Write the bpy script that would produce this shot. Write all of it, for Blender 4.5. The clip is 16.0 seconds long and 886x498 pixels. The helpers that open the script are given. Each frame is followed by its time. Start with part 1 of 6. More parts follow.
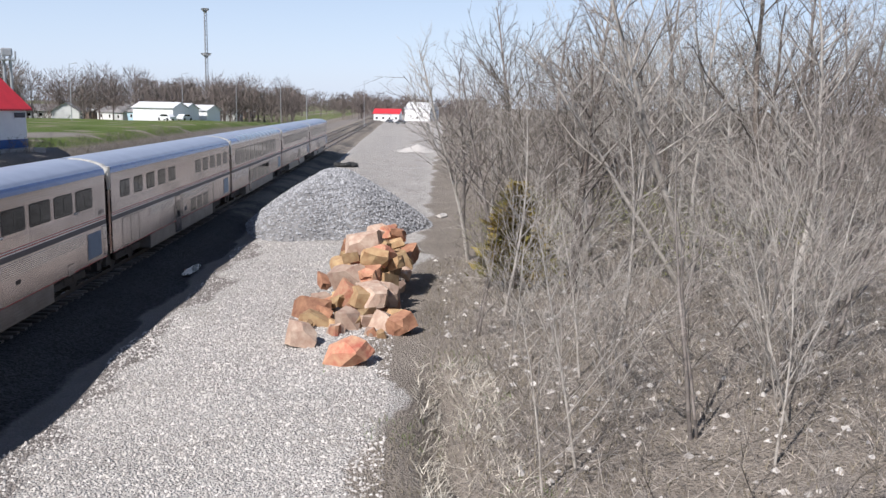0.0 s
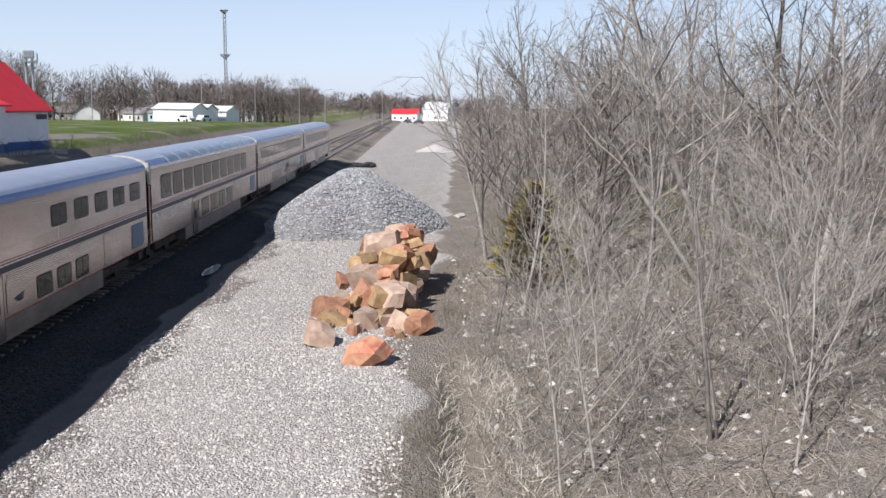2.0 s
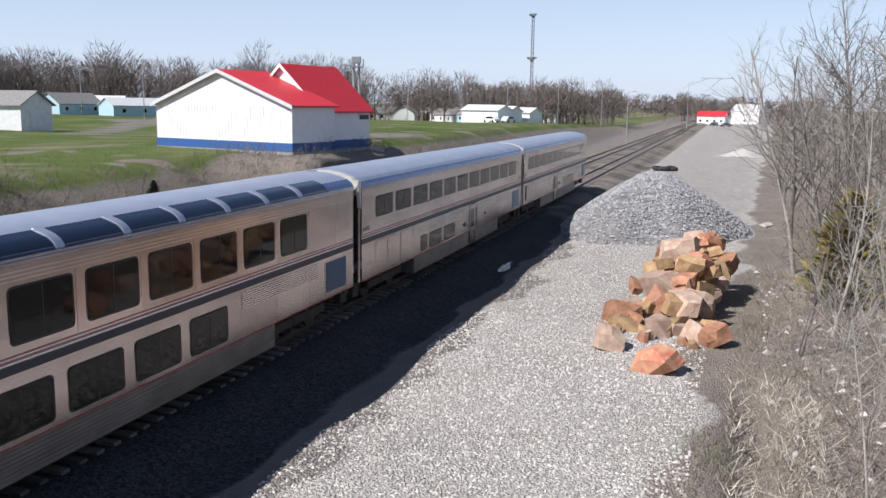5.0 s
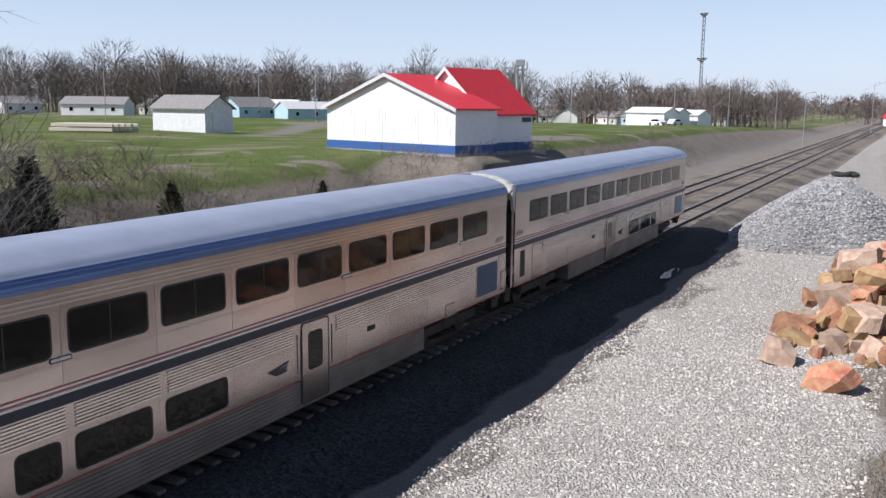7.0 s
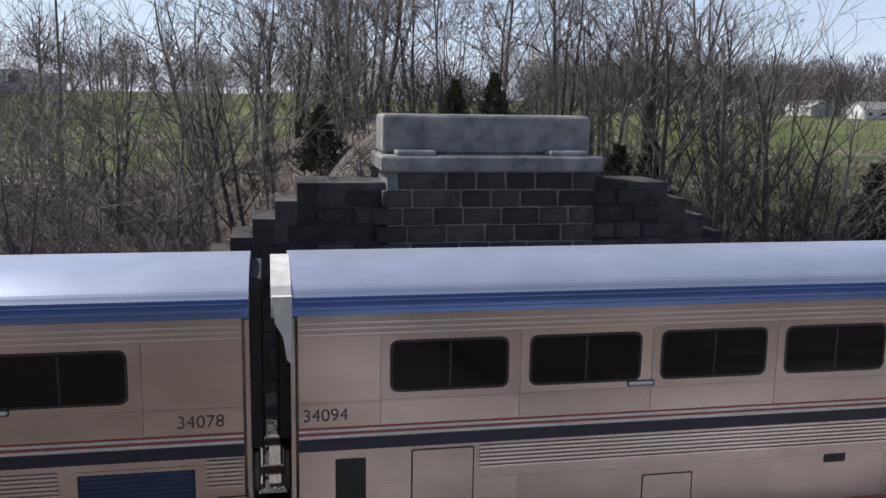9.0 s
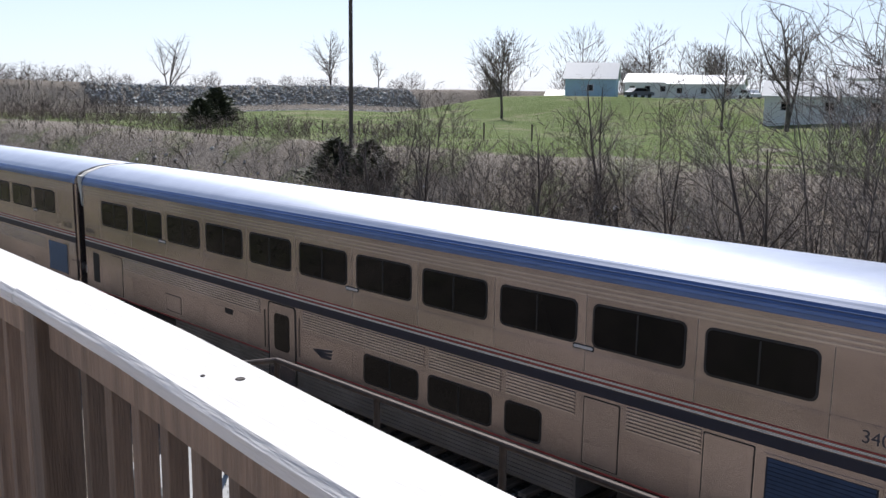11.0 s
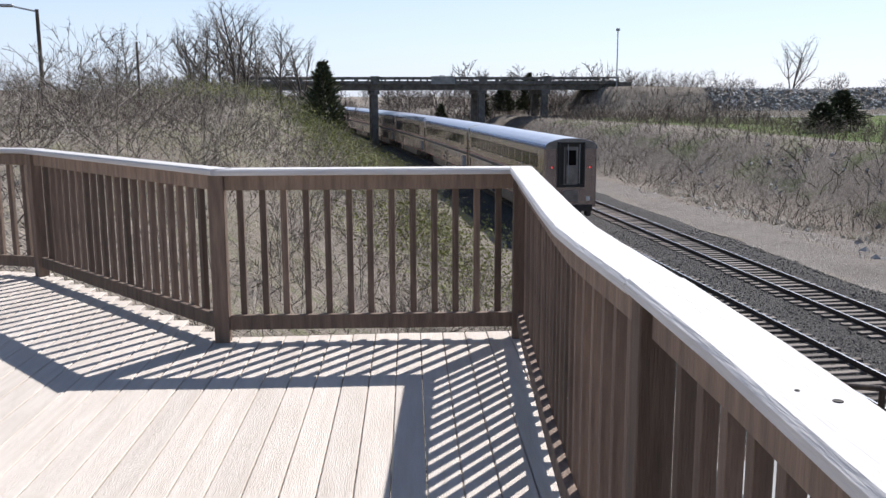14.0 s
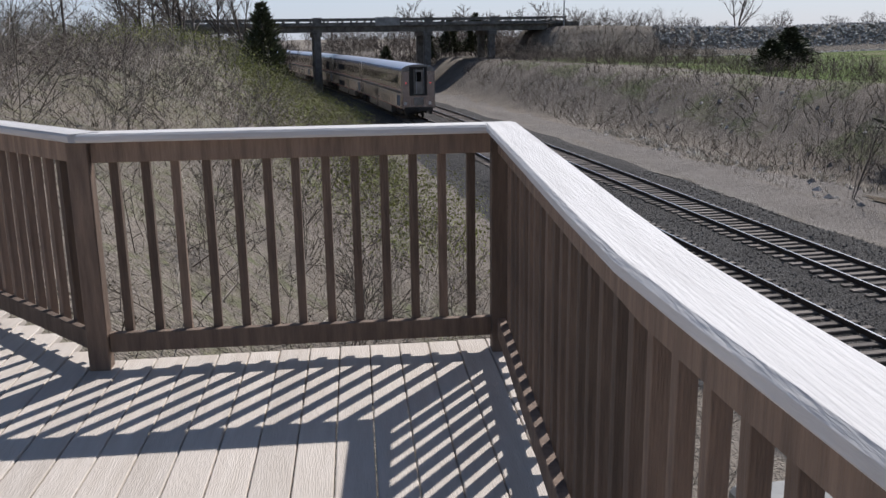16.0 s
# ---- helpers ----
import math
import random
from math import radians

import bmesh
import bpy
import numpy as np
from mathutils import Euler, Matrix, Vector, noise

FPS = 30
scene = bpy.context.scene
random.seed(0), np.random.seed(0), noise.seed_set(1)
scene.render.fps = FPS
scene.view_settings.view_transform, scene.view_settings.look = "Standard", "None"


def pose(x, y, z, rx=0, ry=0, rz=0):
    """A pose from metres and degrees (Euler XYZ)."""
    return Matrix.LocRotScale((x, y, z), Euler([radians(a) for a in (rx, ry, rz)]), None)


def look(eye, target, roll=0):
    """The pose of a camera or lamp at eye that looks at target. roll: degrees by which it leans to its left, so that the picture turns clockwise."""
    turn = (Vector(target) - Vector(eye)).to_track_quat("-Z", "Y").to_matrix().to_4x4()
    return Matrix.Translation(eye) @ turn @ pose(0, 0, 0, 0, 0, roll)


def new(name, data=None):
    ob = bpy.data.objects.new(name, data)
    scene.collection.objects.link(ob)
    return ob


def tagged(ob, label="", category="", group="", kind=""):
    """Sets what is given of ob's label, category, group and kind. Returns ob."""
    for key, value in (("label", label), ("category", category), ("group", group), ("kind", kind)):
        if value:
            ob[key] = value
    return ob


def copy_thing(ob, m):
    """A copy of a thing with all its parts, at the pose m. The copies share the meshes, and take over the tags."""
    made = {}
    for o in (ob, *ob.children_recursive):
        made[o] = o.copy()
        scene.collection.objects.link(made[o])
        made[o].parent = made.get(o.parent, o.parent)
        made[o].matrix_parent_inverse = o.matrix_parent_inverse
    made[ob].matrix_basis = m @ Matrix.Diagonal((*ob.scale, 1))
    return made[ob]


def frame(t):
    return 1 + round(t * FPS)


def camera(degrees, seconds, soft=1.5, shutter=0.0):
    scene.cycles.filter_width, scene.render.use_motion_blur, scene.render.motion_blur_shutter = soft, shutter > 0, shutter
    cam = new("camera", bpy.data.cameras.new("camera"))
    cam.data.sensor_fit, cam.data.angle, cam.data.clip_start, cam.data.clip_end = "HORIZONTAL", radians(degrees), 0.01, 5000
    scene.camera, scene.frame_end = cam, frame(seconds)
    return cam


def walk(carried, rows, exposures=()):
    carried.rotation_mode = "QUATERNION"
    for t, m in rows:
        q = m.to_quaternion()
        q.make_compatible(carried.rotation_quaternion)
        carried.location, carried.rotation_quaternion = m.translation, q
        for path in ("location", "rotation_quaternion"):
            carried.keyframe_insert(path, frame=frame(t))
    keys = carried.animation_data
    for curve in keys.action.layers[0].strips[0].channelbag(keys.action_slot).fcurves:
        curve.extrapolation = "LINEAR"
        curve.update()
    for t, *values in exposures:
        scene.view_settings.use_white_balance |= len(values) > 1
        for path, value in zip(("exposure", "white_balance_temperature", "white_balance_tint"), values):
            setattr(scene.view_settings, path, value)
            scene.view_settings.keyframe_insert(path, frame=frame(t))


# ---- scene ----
# Camera: stands on a timber viewing deck beside the line and pans; steps forward at the very end.
cam = camera(52.87, 16.0)
TURNS = [
    (0, -2.39, -9.18, -1.00), (0.5, -2.17, -9.20, -0.85), (1, -1.79, -9.21, -0.79), (1.5, -1.51, -9.22, -0.77),
    (2, -1.25, -9.21, -0.73), (2.5, -1.07, -9.22, -0.76), (3, -0.92, -9.25, -0.67), (3.5, -2.34, -9.17, -0.50),
    (4, 3.02, -9.22, -0.40), (4.5, 13.02, -9.24, -0.59), (4.7, 15.24, -9.29, -0.72), (6.8, 26.99, -9.29, -0.59),
    (7, 28.08, -9.31, -0.62), (7.5, 38.49, -9.35, -0.52), (8, 57.29, -9.48, -0.72), (8.5, 69.75, -9.56, -0.80),
    (8.7, 73.35, -9.59, -0.85), (10.8, 127.63, -9.85, -0.69), (11, 134.74, -9.85, -0.75), (11.2, 141.89, -9.95, -0.80),
    (11.5, 149.47, -9.82, -0.45), (12, 156.33, -9.85, -0.23), (12.5, 163.27, -9.80, -0.10), (13, 170.15, -9.77, 0.30),
    (13.5, 171.67, -9.76, 0.28), (14, 172.66, -9.78, 0.17), (14.5, 172.18, -9.77, 0.40), (15, 171.31, -9.73, 0.15),
    (15.5, 170.63, -10.02, 0.16), (15.6, 170.6, -10.2, 0.16)]
EYE_Z = 7.35
PATH = [(t, pose(0, 0, EYE_Z, 90 + p, r, y)) for t, y, p, r in TURNS]
PATH.append((15.8, pose(-0.09, -0.8, 7.33, 90 - 11.9, 0.5, 169.8)))
PATH.append((16.0, pose(-0.16, -1.42, 7.30, 90 - 13.4, 0.8, 169.2)))
walk(cam, PATH, exposures=[(0, 0.36, 6150, 14), (8.7, 0.32, 6150, 14), (11, 0.45, 6150, 13), (15.6, 0.45, 6150, 13), (16, -0.05, 6150, 13)])

# ---- light ----
SUN_FROM = Vector((-0.72, -0.80, 1.07)).normalized()
world = bpy.data.worlds.new("sky")
scene.world = world
world.use_nodes = True
wn = world.node_tree.nodes
sky = wn.new("ShaderNodeTexSky")
sky.sky_type = "NISHITA"
sky.sun_disc = False
sky.sun_elevation = math.asin(SUN_FROM.z)
sky.sun_rotation = math.atan2(SUN_FROM.x, SUN_FROM.y)
sky.air_density = 1.0
sky.dust_density = 0.5
sky.ozone_density = 1.3
wn["Background"].inputs["Strength"].default_value = 0.070
haze = wn.new("ShaderNodeMix")
haze.data_type = "RGBA"
haze.inputs["B"].default_value = (9.6, 11.2, 13.9, 1)
height = wn.new("ShaderNodeSeparateXYZ")
world.node_tree.links.new(wn.new("ShaderNodeTexCoord").outputs["Generated"], height.inputs[0])
thin_out = wn.new("ShaderNodeMapRange")
for nm, val in (("From Min", 0.04), ("From Max", 0.42), ("To Min", 0.55), ("To Max", 0.0)):
    thin_out.inputs[nm].default_value = val
world.node_tree.links.new(height.outputs["Z"], thin_out.inputs["Value"])
world.node_tree.links.new(thin_out.outputs["Result"], haze.inputs["Factor"])
world.node_tree.links.new(sky.outputs["Color"], haze.inputs["A"])
world.node_tree.links.new(haze.outputs["Result"], wn["Background"].inputs["Color"])
sun_data = bpy.data.lights.new("sun", "SUN")
sun_data.energy = 5.0
sun_data.angle = radians(0.53)
sun_data.color = (1.0, 0.955, 0.88)
sun = new("sun", sun_data)
sun.matrix_world = look(SUN_FROM * 300, (0, 0, 0))


# ---- materials ----
def material(name, base, rough=0.7, metal=0.0, vary=0.0, scale=4.0, bump=0.0, bump_scale=40.0, second=None, stretch=(1, 1, 1), island=0.0, coat=0.0, glow=None):
    """Principled surface: two scales of noise between base and second colour, fine relief."""
    m = bpy.data.materials.new(name)
    m.use_nodes = True
    nt = m.node_tree
    b = nt.nodes["Principled BSDF"]
    b.inputs["Roughness"].default_value = rough
    b.inputs["Metallic"].default_value = metal
    b.inputs["Coat Weight"].default_value = coat
    b.inputs["Base Color"].default_value = (*base, 1)
    if glow:
        b.inputs["Emission Color"].default_value = (*glow[:3], 1)
        b.inputs["Emission Strength"].default_value = glow[3]
    tc = nt.nodes.new("ShaderNodeTexCoord")
    mp = nt.nodes.new("ShaderNodeMapping")
    mp.inputs["Scale"].default_value = stretch
    nt.links.new(tc.outputs["Object"], mp.inputs["Vector"])
    if vary or second:
        n1 = nt.nodes.new("ShaderNodeTexNoise")
        n1.inputs["Scale"].default_value = scale
        n1.inputs["Detail"].default_value = 8
        n1.inputs["Roughness"].default_value = 0.65
        nt.links.new(mp.outputs["Vector"], n1.inputs["Vector"])
        ramp = nt.nodes.new("ShaderNodeValToRGB")
        ramp.color_ramp.elements[0].position = 0.32
        ramp.color_ramp.elements[1].position = 0.68
        lo = second or tuple(c * (1 - vary) for c in base)
        ramp.color_ramp.elements[0].color = (*lo, 1)
        ramp.color_ramp.elements[1].color = (*(min(1, c * (1 + 0.35 * vary)) for c in base), 1)
        nt.links.new(n1.outputs["Fac"], ramp.inputs["Fac"])
        out = ramp.outputs["Color"]
        if island:
            oi = nt.nodes.new("ShaderNodeObjectInfo")
            ge = nt.nodes.new("ShaderNodeNewGeometry")
            add = nt.nodes.new("ShaderNodeMath")
            nt.links.new(oi.outputs["Random"], add.inputs[0])
            nt.links.new(ge.outputs["Random Per Island"], add.inputs[1])
            fr = nt.nodes.new("ShaderNodeMath")
            fr.operation = "FRACT"
            nt.links.new(add.outputs[0], fr.inputs[0])
            mr = nt.nodes.new("ShaderNodeMapRange")
            mr.inputs["To Min"].default_value = 1 - island
            mr.inputs["To Max"].default_value = 1 + island
            nt.links.new(fr.outputs[0], mr.inputs["Value"])
            hs = nt.nodes.new("ShaderNodeHueSaturation")
            nt.links.new(mr.outputs["Result"], hs.inputs["Value"])
            nt.links.new(out, hs.inputs["Color"])
            out = hs.outputs["Color"]
        nt.links.new(out, b.inputs["Base Color"])
    if bump:
        n2 = nt.nodes.new("ShaderNodeTexNoise")
        n2.inputs["Scale"].default_value = bump_scale
        n2.inputs["Detail"].default_value = 5
        nt.links.new(mp.outputs["Vector"], n2.inputs["Vector"])
        bp = nt.nodes.new("ShaderNodeBump")
        bp.inputs["Strength"].default_value = bump
        bp.inputs["Distance"].default_value = 0.02
        nt.links.new(n2.outputs["Fac"], bp.inputs["Height"])
        nt.links.new(bp.outputs["Normal"], b.inputs["Normal"])
    return m


STAINLESS = material("stainless", (0.515, 0.452, 0.448), 0.22, 0.92, second=(0.33, 0.295, 0.29), scale=0.9, bump=0.05, bump_scale=6, stretch=(1, 0.35, 1))
PANEL = material("stainless_panel", (0.515, 0.452, 0.448), 0.22, 0.92, second=(0.36, 0.315, 0.305), scale=0.9, bump=0.05, bump_scale=6, stretch=(1, 0.35, 1), island=0.13)
FLUTE = material("fluted_stainless", (0.66, 0.62, 0.595), 0.24, 0.95, second=(0.50, 0.465, 0.445), scale=2, stretch=(1, 0.3, 1))
STAINLESS_DIRTY = material("stainless_dirty", (0.30, 0.28, 0.265), 0.45, 0.6, second=(0.17, 0.155, 0.145), scale=1.4, stretch=(1, 0.5, 1))
# Grey roof metal; the blue of the mirrored sky is put into its colour.
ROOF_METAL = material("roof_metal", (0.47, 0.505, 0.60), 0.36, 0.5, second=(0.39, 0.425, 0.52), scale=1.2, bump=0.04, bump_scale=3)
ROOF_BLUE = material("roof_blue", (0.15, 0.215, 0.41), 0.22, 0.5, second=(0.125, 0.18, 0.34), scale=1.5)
NAVY = material("navy_stripe", (0.016, 0.021, 0.045), 0.45, second=(0.012, 0.016, 0.036), scale=3)
STRIPE_WHITE = material("stripe_white", (0.72, 0.70, 0.68), 0.5, vary=0.15)
STRIPE_RED = material("stripe_red", (0.36, 0.05, 0.05), 0.5, vary=0.2)
DARK_GLASS = material("dark_glass", (0.006, 0.006, 0.007), 0.05)
DARK_GLASS.node_tree.nodes["Principled BSDF"].inputs["IOR"].default_value = 1.28
BLUE_GLASS = material("roof_glass", (0.012, 0.018, 0.04), 0.08, coat=0.4)
GASKET = material("gasket", (0.03, 0.03, 0.03), 0.6, vary=0.3)
BLACK_IRON = material("black_iron", (0.035, 0.032, 0.03), 0.75, second=(0.06, 0.05, 0.042), scale=5, bump=0.2)
LOUVRE_SLAT = material("louvre_slat", (0.055, 0.075, 0.12), 0.4, 0.5, vary=0.2)
LOUVRE_BLUE = material("louvre_blue", (0.022, 0.032, 0.055), 0.55, vary=0.3)
RED_LAMP = material("red_lamp", (0.5, 0.02, 0.02), 0.3, glow=(1.0, 0.04, 0.03, 0.9))
CREAM = material("diaphragm_cream", (0.62, 0.60, 0.55), 0.6, vary=0.25)
RAIL_SIDE = material("rail_side", (0.035, 0.028, 0.024), 0.7, 0.2, second=(0.06, 0.042, 0.03), scale=8)
RAIL_TOP = material("rail_top", (0.55, 0.55, 0.56), 0.25, 0.9, vary=0.2)
TIE = material("tie_wood", (0.25, 0.215, 0.19), 0.9, second=(0.10, 0.083, 0.07), scale=5, bump=0.5, bump_scale=30, stretch=(0.4, 3, 3), island=0.35)
DECK_WOOD = material("deck_board", (0.62, 0.555, 0.49), 0.75, second=(0.52, 0.455, 0.39), scale=3.2, bump=0.35, bump_scale=30, stretch=(7, 0.6, 7), island=0.055)
RAIL_WOOD = material("rail_timber", (0.25, 0.175, 0.128), 0.8, second=(0.12, 0.083, 0.062), scale=4, bump=0.4, bump_scale=30, stretch=(7, 7, 0.7), island=0.4)
CAP_WOOD = material("cap_timber", (0.66, 0.64, 0.63), 0.7, second=(0.52, 0.50, 0.49), scale=4, bump=0.3, bump_scale=25, stretch=(0.5, 6, 6), island=0.08)
KNOT = material("knot", (0.03, 0.02, 0.015), 0.8, vary=0.4, scale=40)
PIPE = material("rusty_pipe", (0.09, 0.062, 0.05), 0.7, 0.3, second=(0.04, 0.028, 0.023), scale=9)
BARK_GREY = material("bark_grey", (0.27, 0.24, 0.215), 0.9, second=(0.12, 0.10, 0.088), scale=2.5, island=0.4)
BARK_PALE = material("bark_pale", (0.46, 0.425, 0.38), 0.85, second=(0.24, 0.215, 0.185), scale=2.5, island=0.15)
BARK_DARK = material("bark_dark", (0.145, 0.12, 0.10), 0.9, second=(0.08, 0.065, 0.055), scale=2, island=0.25)
TWIG = material("twig", (0.40, 0.365, 0.325), 0.9, second=(0.21, 0.18, 0.155), scale=0.7, island=0.5)
TWIG_DARK = material("twig_dark", (0.125, 0.098, 0.08), 0.9, second=(0.06, 0.048, 0.04), scale=0.6, island=0.35)
BUD_GREEN = material("budding_leaf", (0.27, 0.28, 0.075), 0.8, second=(0.15, 0.17, 0.04), scale=1.5, island=0.35)
LITTER = material("dead_grass", (0.42, 0.375, 0.325), 0.95, second=(0.24, 0.205, 0.175), scale=0.6, island=0.5)
MUD_WATER = material("muddy_water", (0.15, 0.115, 0.08), 0.12, second=(0.22, 0.19, 0.155), scale=0.9)
PALE_REED = material("pale_reed", (0.60, 0.56, 0.48), 0.9, second=(0.36, 0.32, 0.26), scale=0.8, island=0.4)
STRAW = material("straw", (0.26, 0.225, 0.165), 0.9, second=(0.14, 0.12, 0.085), scale=0.8, island=0.35)
GRASS_BLADE = material("grass_blade", (0.12, 0.19, 0.035), 0.8, second=(0.08, 0.12, 0.025), scale=1, island=0.3)
CEDAR_LEAF = material("cedar_leaf", (0.10, 0.105, 0.055), 0.8, second=(0.035, 0.045, 0.02), scale=2, island=0.4)
CEDAR_GOLD = material("cedar_gold", (0.30, 0.20, 0.04), 0.8, second=(0.085, 0.10, 0.025), scale=0.9, island=0.4)
ROCK = material("sandstone", (0.42, 0.225, 0.13), 0.9, second=(0.20, 0.085, 0.05), scale=2.6, bump=1.0, bump_scale=11, island=0.3)
ROCK_TAN = material("sandstone_tan", (0.46, 0.33, 0.175), 0.9, second=(0.29, 0.155, 0.075), scale=2.6, bump=1.0, bump_scale=11, island=0.3)
ROCK_PINK = material("sandstone_pink", (0.47, 0.37, 0.285), 0.9, second=(0.30, 0.185, 0.135), scale=2.6, bump=1.0, bump_scale=11, island=0.3)
ROCK_RED = material("sandstone_red", (0.36, 0.10, 0.065), 0.9, second=(0.48, 0.30, 0.18), scale=2.6, bump=1.0, bump_scale=11, island=0.3)
STONE_CHIP = material("gravel_chip", (0.52, 0.49, 0.455), 0.9, second=(0.40, 0.37, 0.34), scale=3, island=0.38)
BALLAST_CHIP = material("ballast_chip", (0.345, 0.345, 0.35), 0.9, second=(0.24, 0.24, 0.245), scale=3, island=0.4)
BALLAST_DARK = material("ballast_dark", (0.17, 0.165, 0.16), 0.9, second=(0.07, 0.067, 0.065), scale=3, island=0.6)
TREE_FAR = material("bark_far", (0.20, 0.165, 0.148), 0.9, second=(0.12, 0.096, 0.086), scale=0.3, island=0.2)
TWIG_MID = material("twig_mid", (0.175, 0.152, 0.125), 0.9, second=(0.09, 0.077, 0.062), scale=0.6, island=0.4)
RIPRAP = material("riprap", (0.60, 0.58, 0.56), 0.9, second=(0.30, 0.285, 0.27), scale=1, island=0.5)
CONCRETE = material("concrete", (0.36, 0.36, 0.35), 0.85, second=(0.20, 0.20, 0.195), scale=1.1, bump=0.3, bump_scale=25)
CONCRETE_OLD = material("concrete_old", (0.21, 0.20, 0.185), 0.9, second=(0.08, 0.073, 0.066), scale=1.3, bump=0.3, bump_scale=25)
ASHLAR = material("ashlar", (0.085, 0.075, 0.07), 0.9, second=(0.03, 0.027, 0.026), scale=2.2, bump=0.8, bump_scale=8, island=0.45)
SEAT_CONCRETE = material("seat_concrete", (0.40, 0.385, 0.36), 0.9, second=(0.14, 0.13, 0.12), scale=1.4, bump=0.4, bump_scale=18)
MORTAR = material("mortar", (0.25, 0.24, 0.23), 0.95, vary=0.4, scale=6)
SIDING_WHITE = material("white_siding", (0.80, 0.80, 0.79), 0.6, vary=0.06, scale=2)
SIDING_BLUE = material("blue_siding", (0.03, 0.10, 0.30), 0.6, vary=0.1)
ROOF_RED = material("red_metal_roof", (0.62, 0.035, 0.045), 0.5, vary=0.12, scale=2)
HOUSE_WALL = material("house_wall", (0.74, 0.74, 0.72), 0.7, vary=0.08)
HOUSE_BLUE = material("pale_blue_wall", (0.42, 0.58, 0.66), 0.7, vary=0.1)
HOUSE_BRICK = material("brown_wall", (0.28, 0.2, 0.16), 0.8, vary=0.15)
ROOF_SHINGLE = material("grey_shingle", (0.25, 0.24, 0.235), 0.9, vary=0.25, scale=3)
ROOF_PALE = material("pale_metal_roof", (0.62, 0.62, 0.62), 0.5, vary=0.1)
SHED_WALL = material("shed_wall", (0.74, 0.74, 0.74), 0.7, vary=0.15, scale=2)
CAR_WHITE = material("car_paint_white", (0.75, 0.75, 0.75), 0.3, vary=0.05)
CAR_DARK = material("car_paint_dark", (0.10, 0.11, 0.13), 0.3, vary=0.05)
POLE_WOOD = material("pole_wood", (0.13, 0.105, 0.085), 0.9, second=(0.07, 0.055, 0.045), scale=2, stretch=(4, 4, 0.4))
GALVANISED = material("galvanised", (0.42, 0.43, 0.44), 0.5, 0.6, vary=0.2)
TYRE = material("tyre_rubber", (0.03, 0.03, 0.03), 0.85, vary=0.3)
LETTER = material("letter_grey", (0.06, 0.06, 0.075), 0.6, vary=0.1)
WATER = material("puddle_water", (0.05, 0.05, 0.045), 0.03, vary=0.1)


# ---- mesh tools ----
def part(name, bm, mat, parent=None, label=""):
    """Link a bmesh (or a ready mesh) as one object, under parent if given."""
    if isinstance(bm, bmesh.types.BMesh):
        me = bpy.data.meshes.new(name)
        bm.to_mesh(me)
        bm.free()
        me.materials.append(mat)
    else:
        me = bm
    ob = new(name, me)
    if parent:
        ob.parent = parent
    if label:
        ob["label"] = label
    return ob


def box(bm, x0, y0, z0, x1, y1, z1, bevel=0.0):
    r = bmesh.ops.create_cube(bm, size=1)
    for v in r["verts"]:
        v.co = Vector(((x0 + x1) / 2 + v.co.x * (x1 - x0), (y0 + y1) / 2 + v.co.y * (y1 - y0), (z0 + z1) / 2 + v.co.z * (z1 - z0)))
    if bevel:
        es = list({e for v in r["verts"] for e in v.link_edges})
        bmesh.ops.bevel(bm, geom=es, offset=bevel, segments=1, affect="EDGES")
    return bm


def boxes(*rows, bevel=0.0):
    bm = bmesh.new()
    for r in rows:
        box(bm, *r, bevel=bevel)
    return bm


def tube(bm, a, b, r0, r1=None, n=10):
    a, b = Vector(a), Vector(b)
    q = (b - a).to_track_quat("Z", "Y").to_matrix().to_4x4()
    bmesh.ops.create_cone(bm, cap_ends=True, segments=n, radius1=r0, radius2=r0 if r1 is None else r1, depth=(b - a).length,
                          matrix=Matrix.Translation((a + b) / 2) @ q)
    return bm


def prism(bm, pts, axis, lo, hi):
    """Extrude the closed outline pts (two coordinates) along axis ('x', 'y' or 'z')."""
    def at(p, h):
        return {"x": (h, p[0], p[1]), "y": (p[0], h, p[1]), "z": (p[0], p[1], h)}[axis]
    a = [bm.verts.new(at(p, lo)) for p in pts]
    b = [bm.verts.new(at(p, hi)) for p in pts]
    n = len(pts)
    for i in range(n):
        bm.faces.new((a[i], a[(i + 1) % n], b[(i + 1) % n], b[i]))
    bm.faces.new(a[::-1])
    bm.faces.new(b)
    bmesh.ops.recalc_face_normals(bm, faces=bm.faces[:])
    return bm


def rounded(w0, w1, h0, h1, r, n=3):
    pts = []
    for cx, cy, a in ((w1 - r, h1 - r, 0), (w0 + r, h1 - r, 90), (w0 + r, h0 + r, 180), (w1 - r, h0 + r, 270)):
        for i in range(n + 1):
            t = radians(a + 90 * i / n)
            pts.append((cx + r * math.cos(t), cy + r * math.sin(t)))
    return pts


def raw_mesh(name, verts, faces, mat):
    me = bpy.data.meshes.new(name)
    me.from_pydata([tuple(v) for v in verts], [], faces)
    me.update()
    me.materials.append(mat)
    return me


def tubes_mesh(name, segs, mat, sides=3):
    """Thin tapered tubes in one mesh; rows that taper to nothing become cones."""
    s = np.asarray(segs, float)
    tip = s[:, 7] <= 0.0
    me = ring_mesh(name, s[~tip], s[tip], sides)
    me.materials.append(mat)
    return me


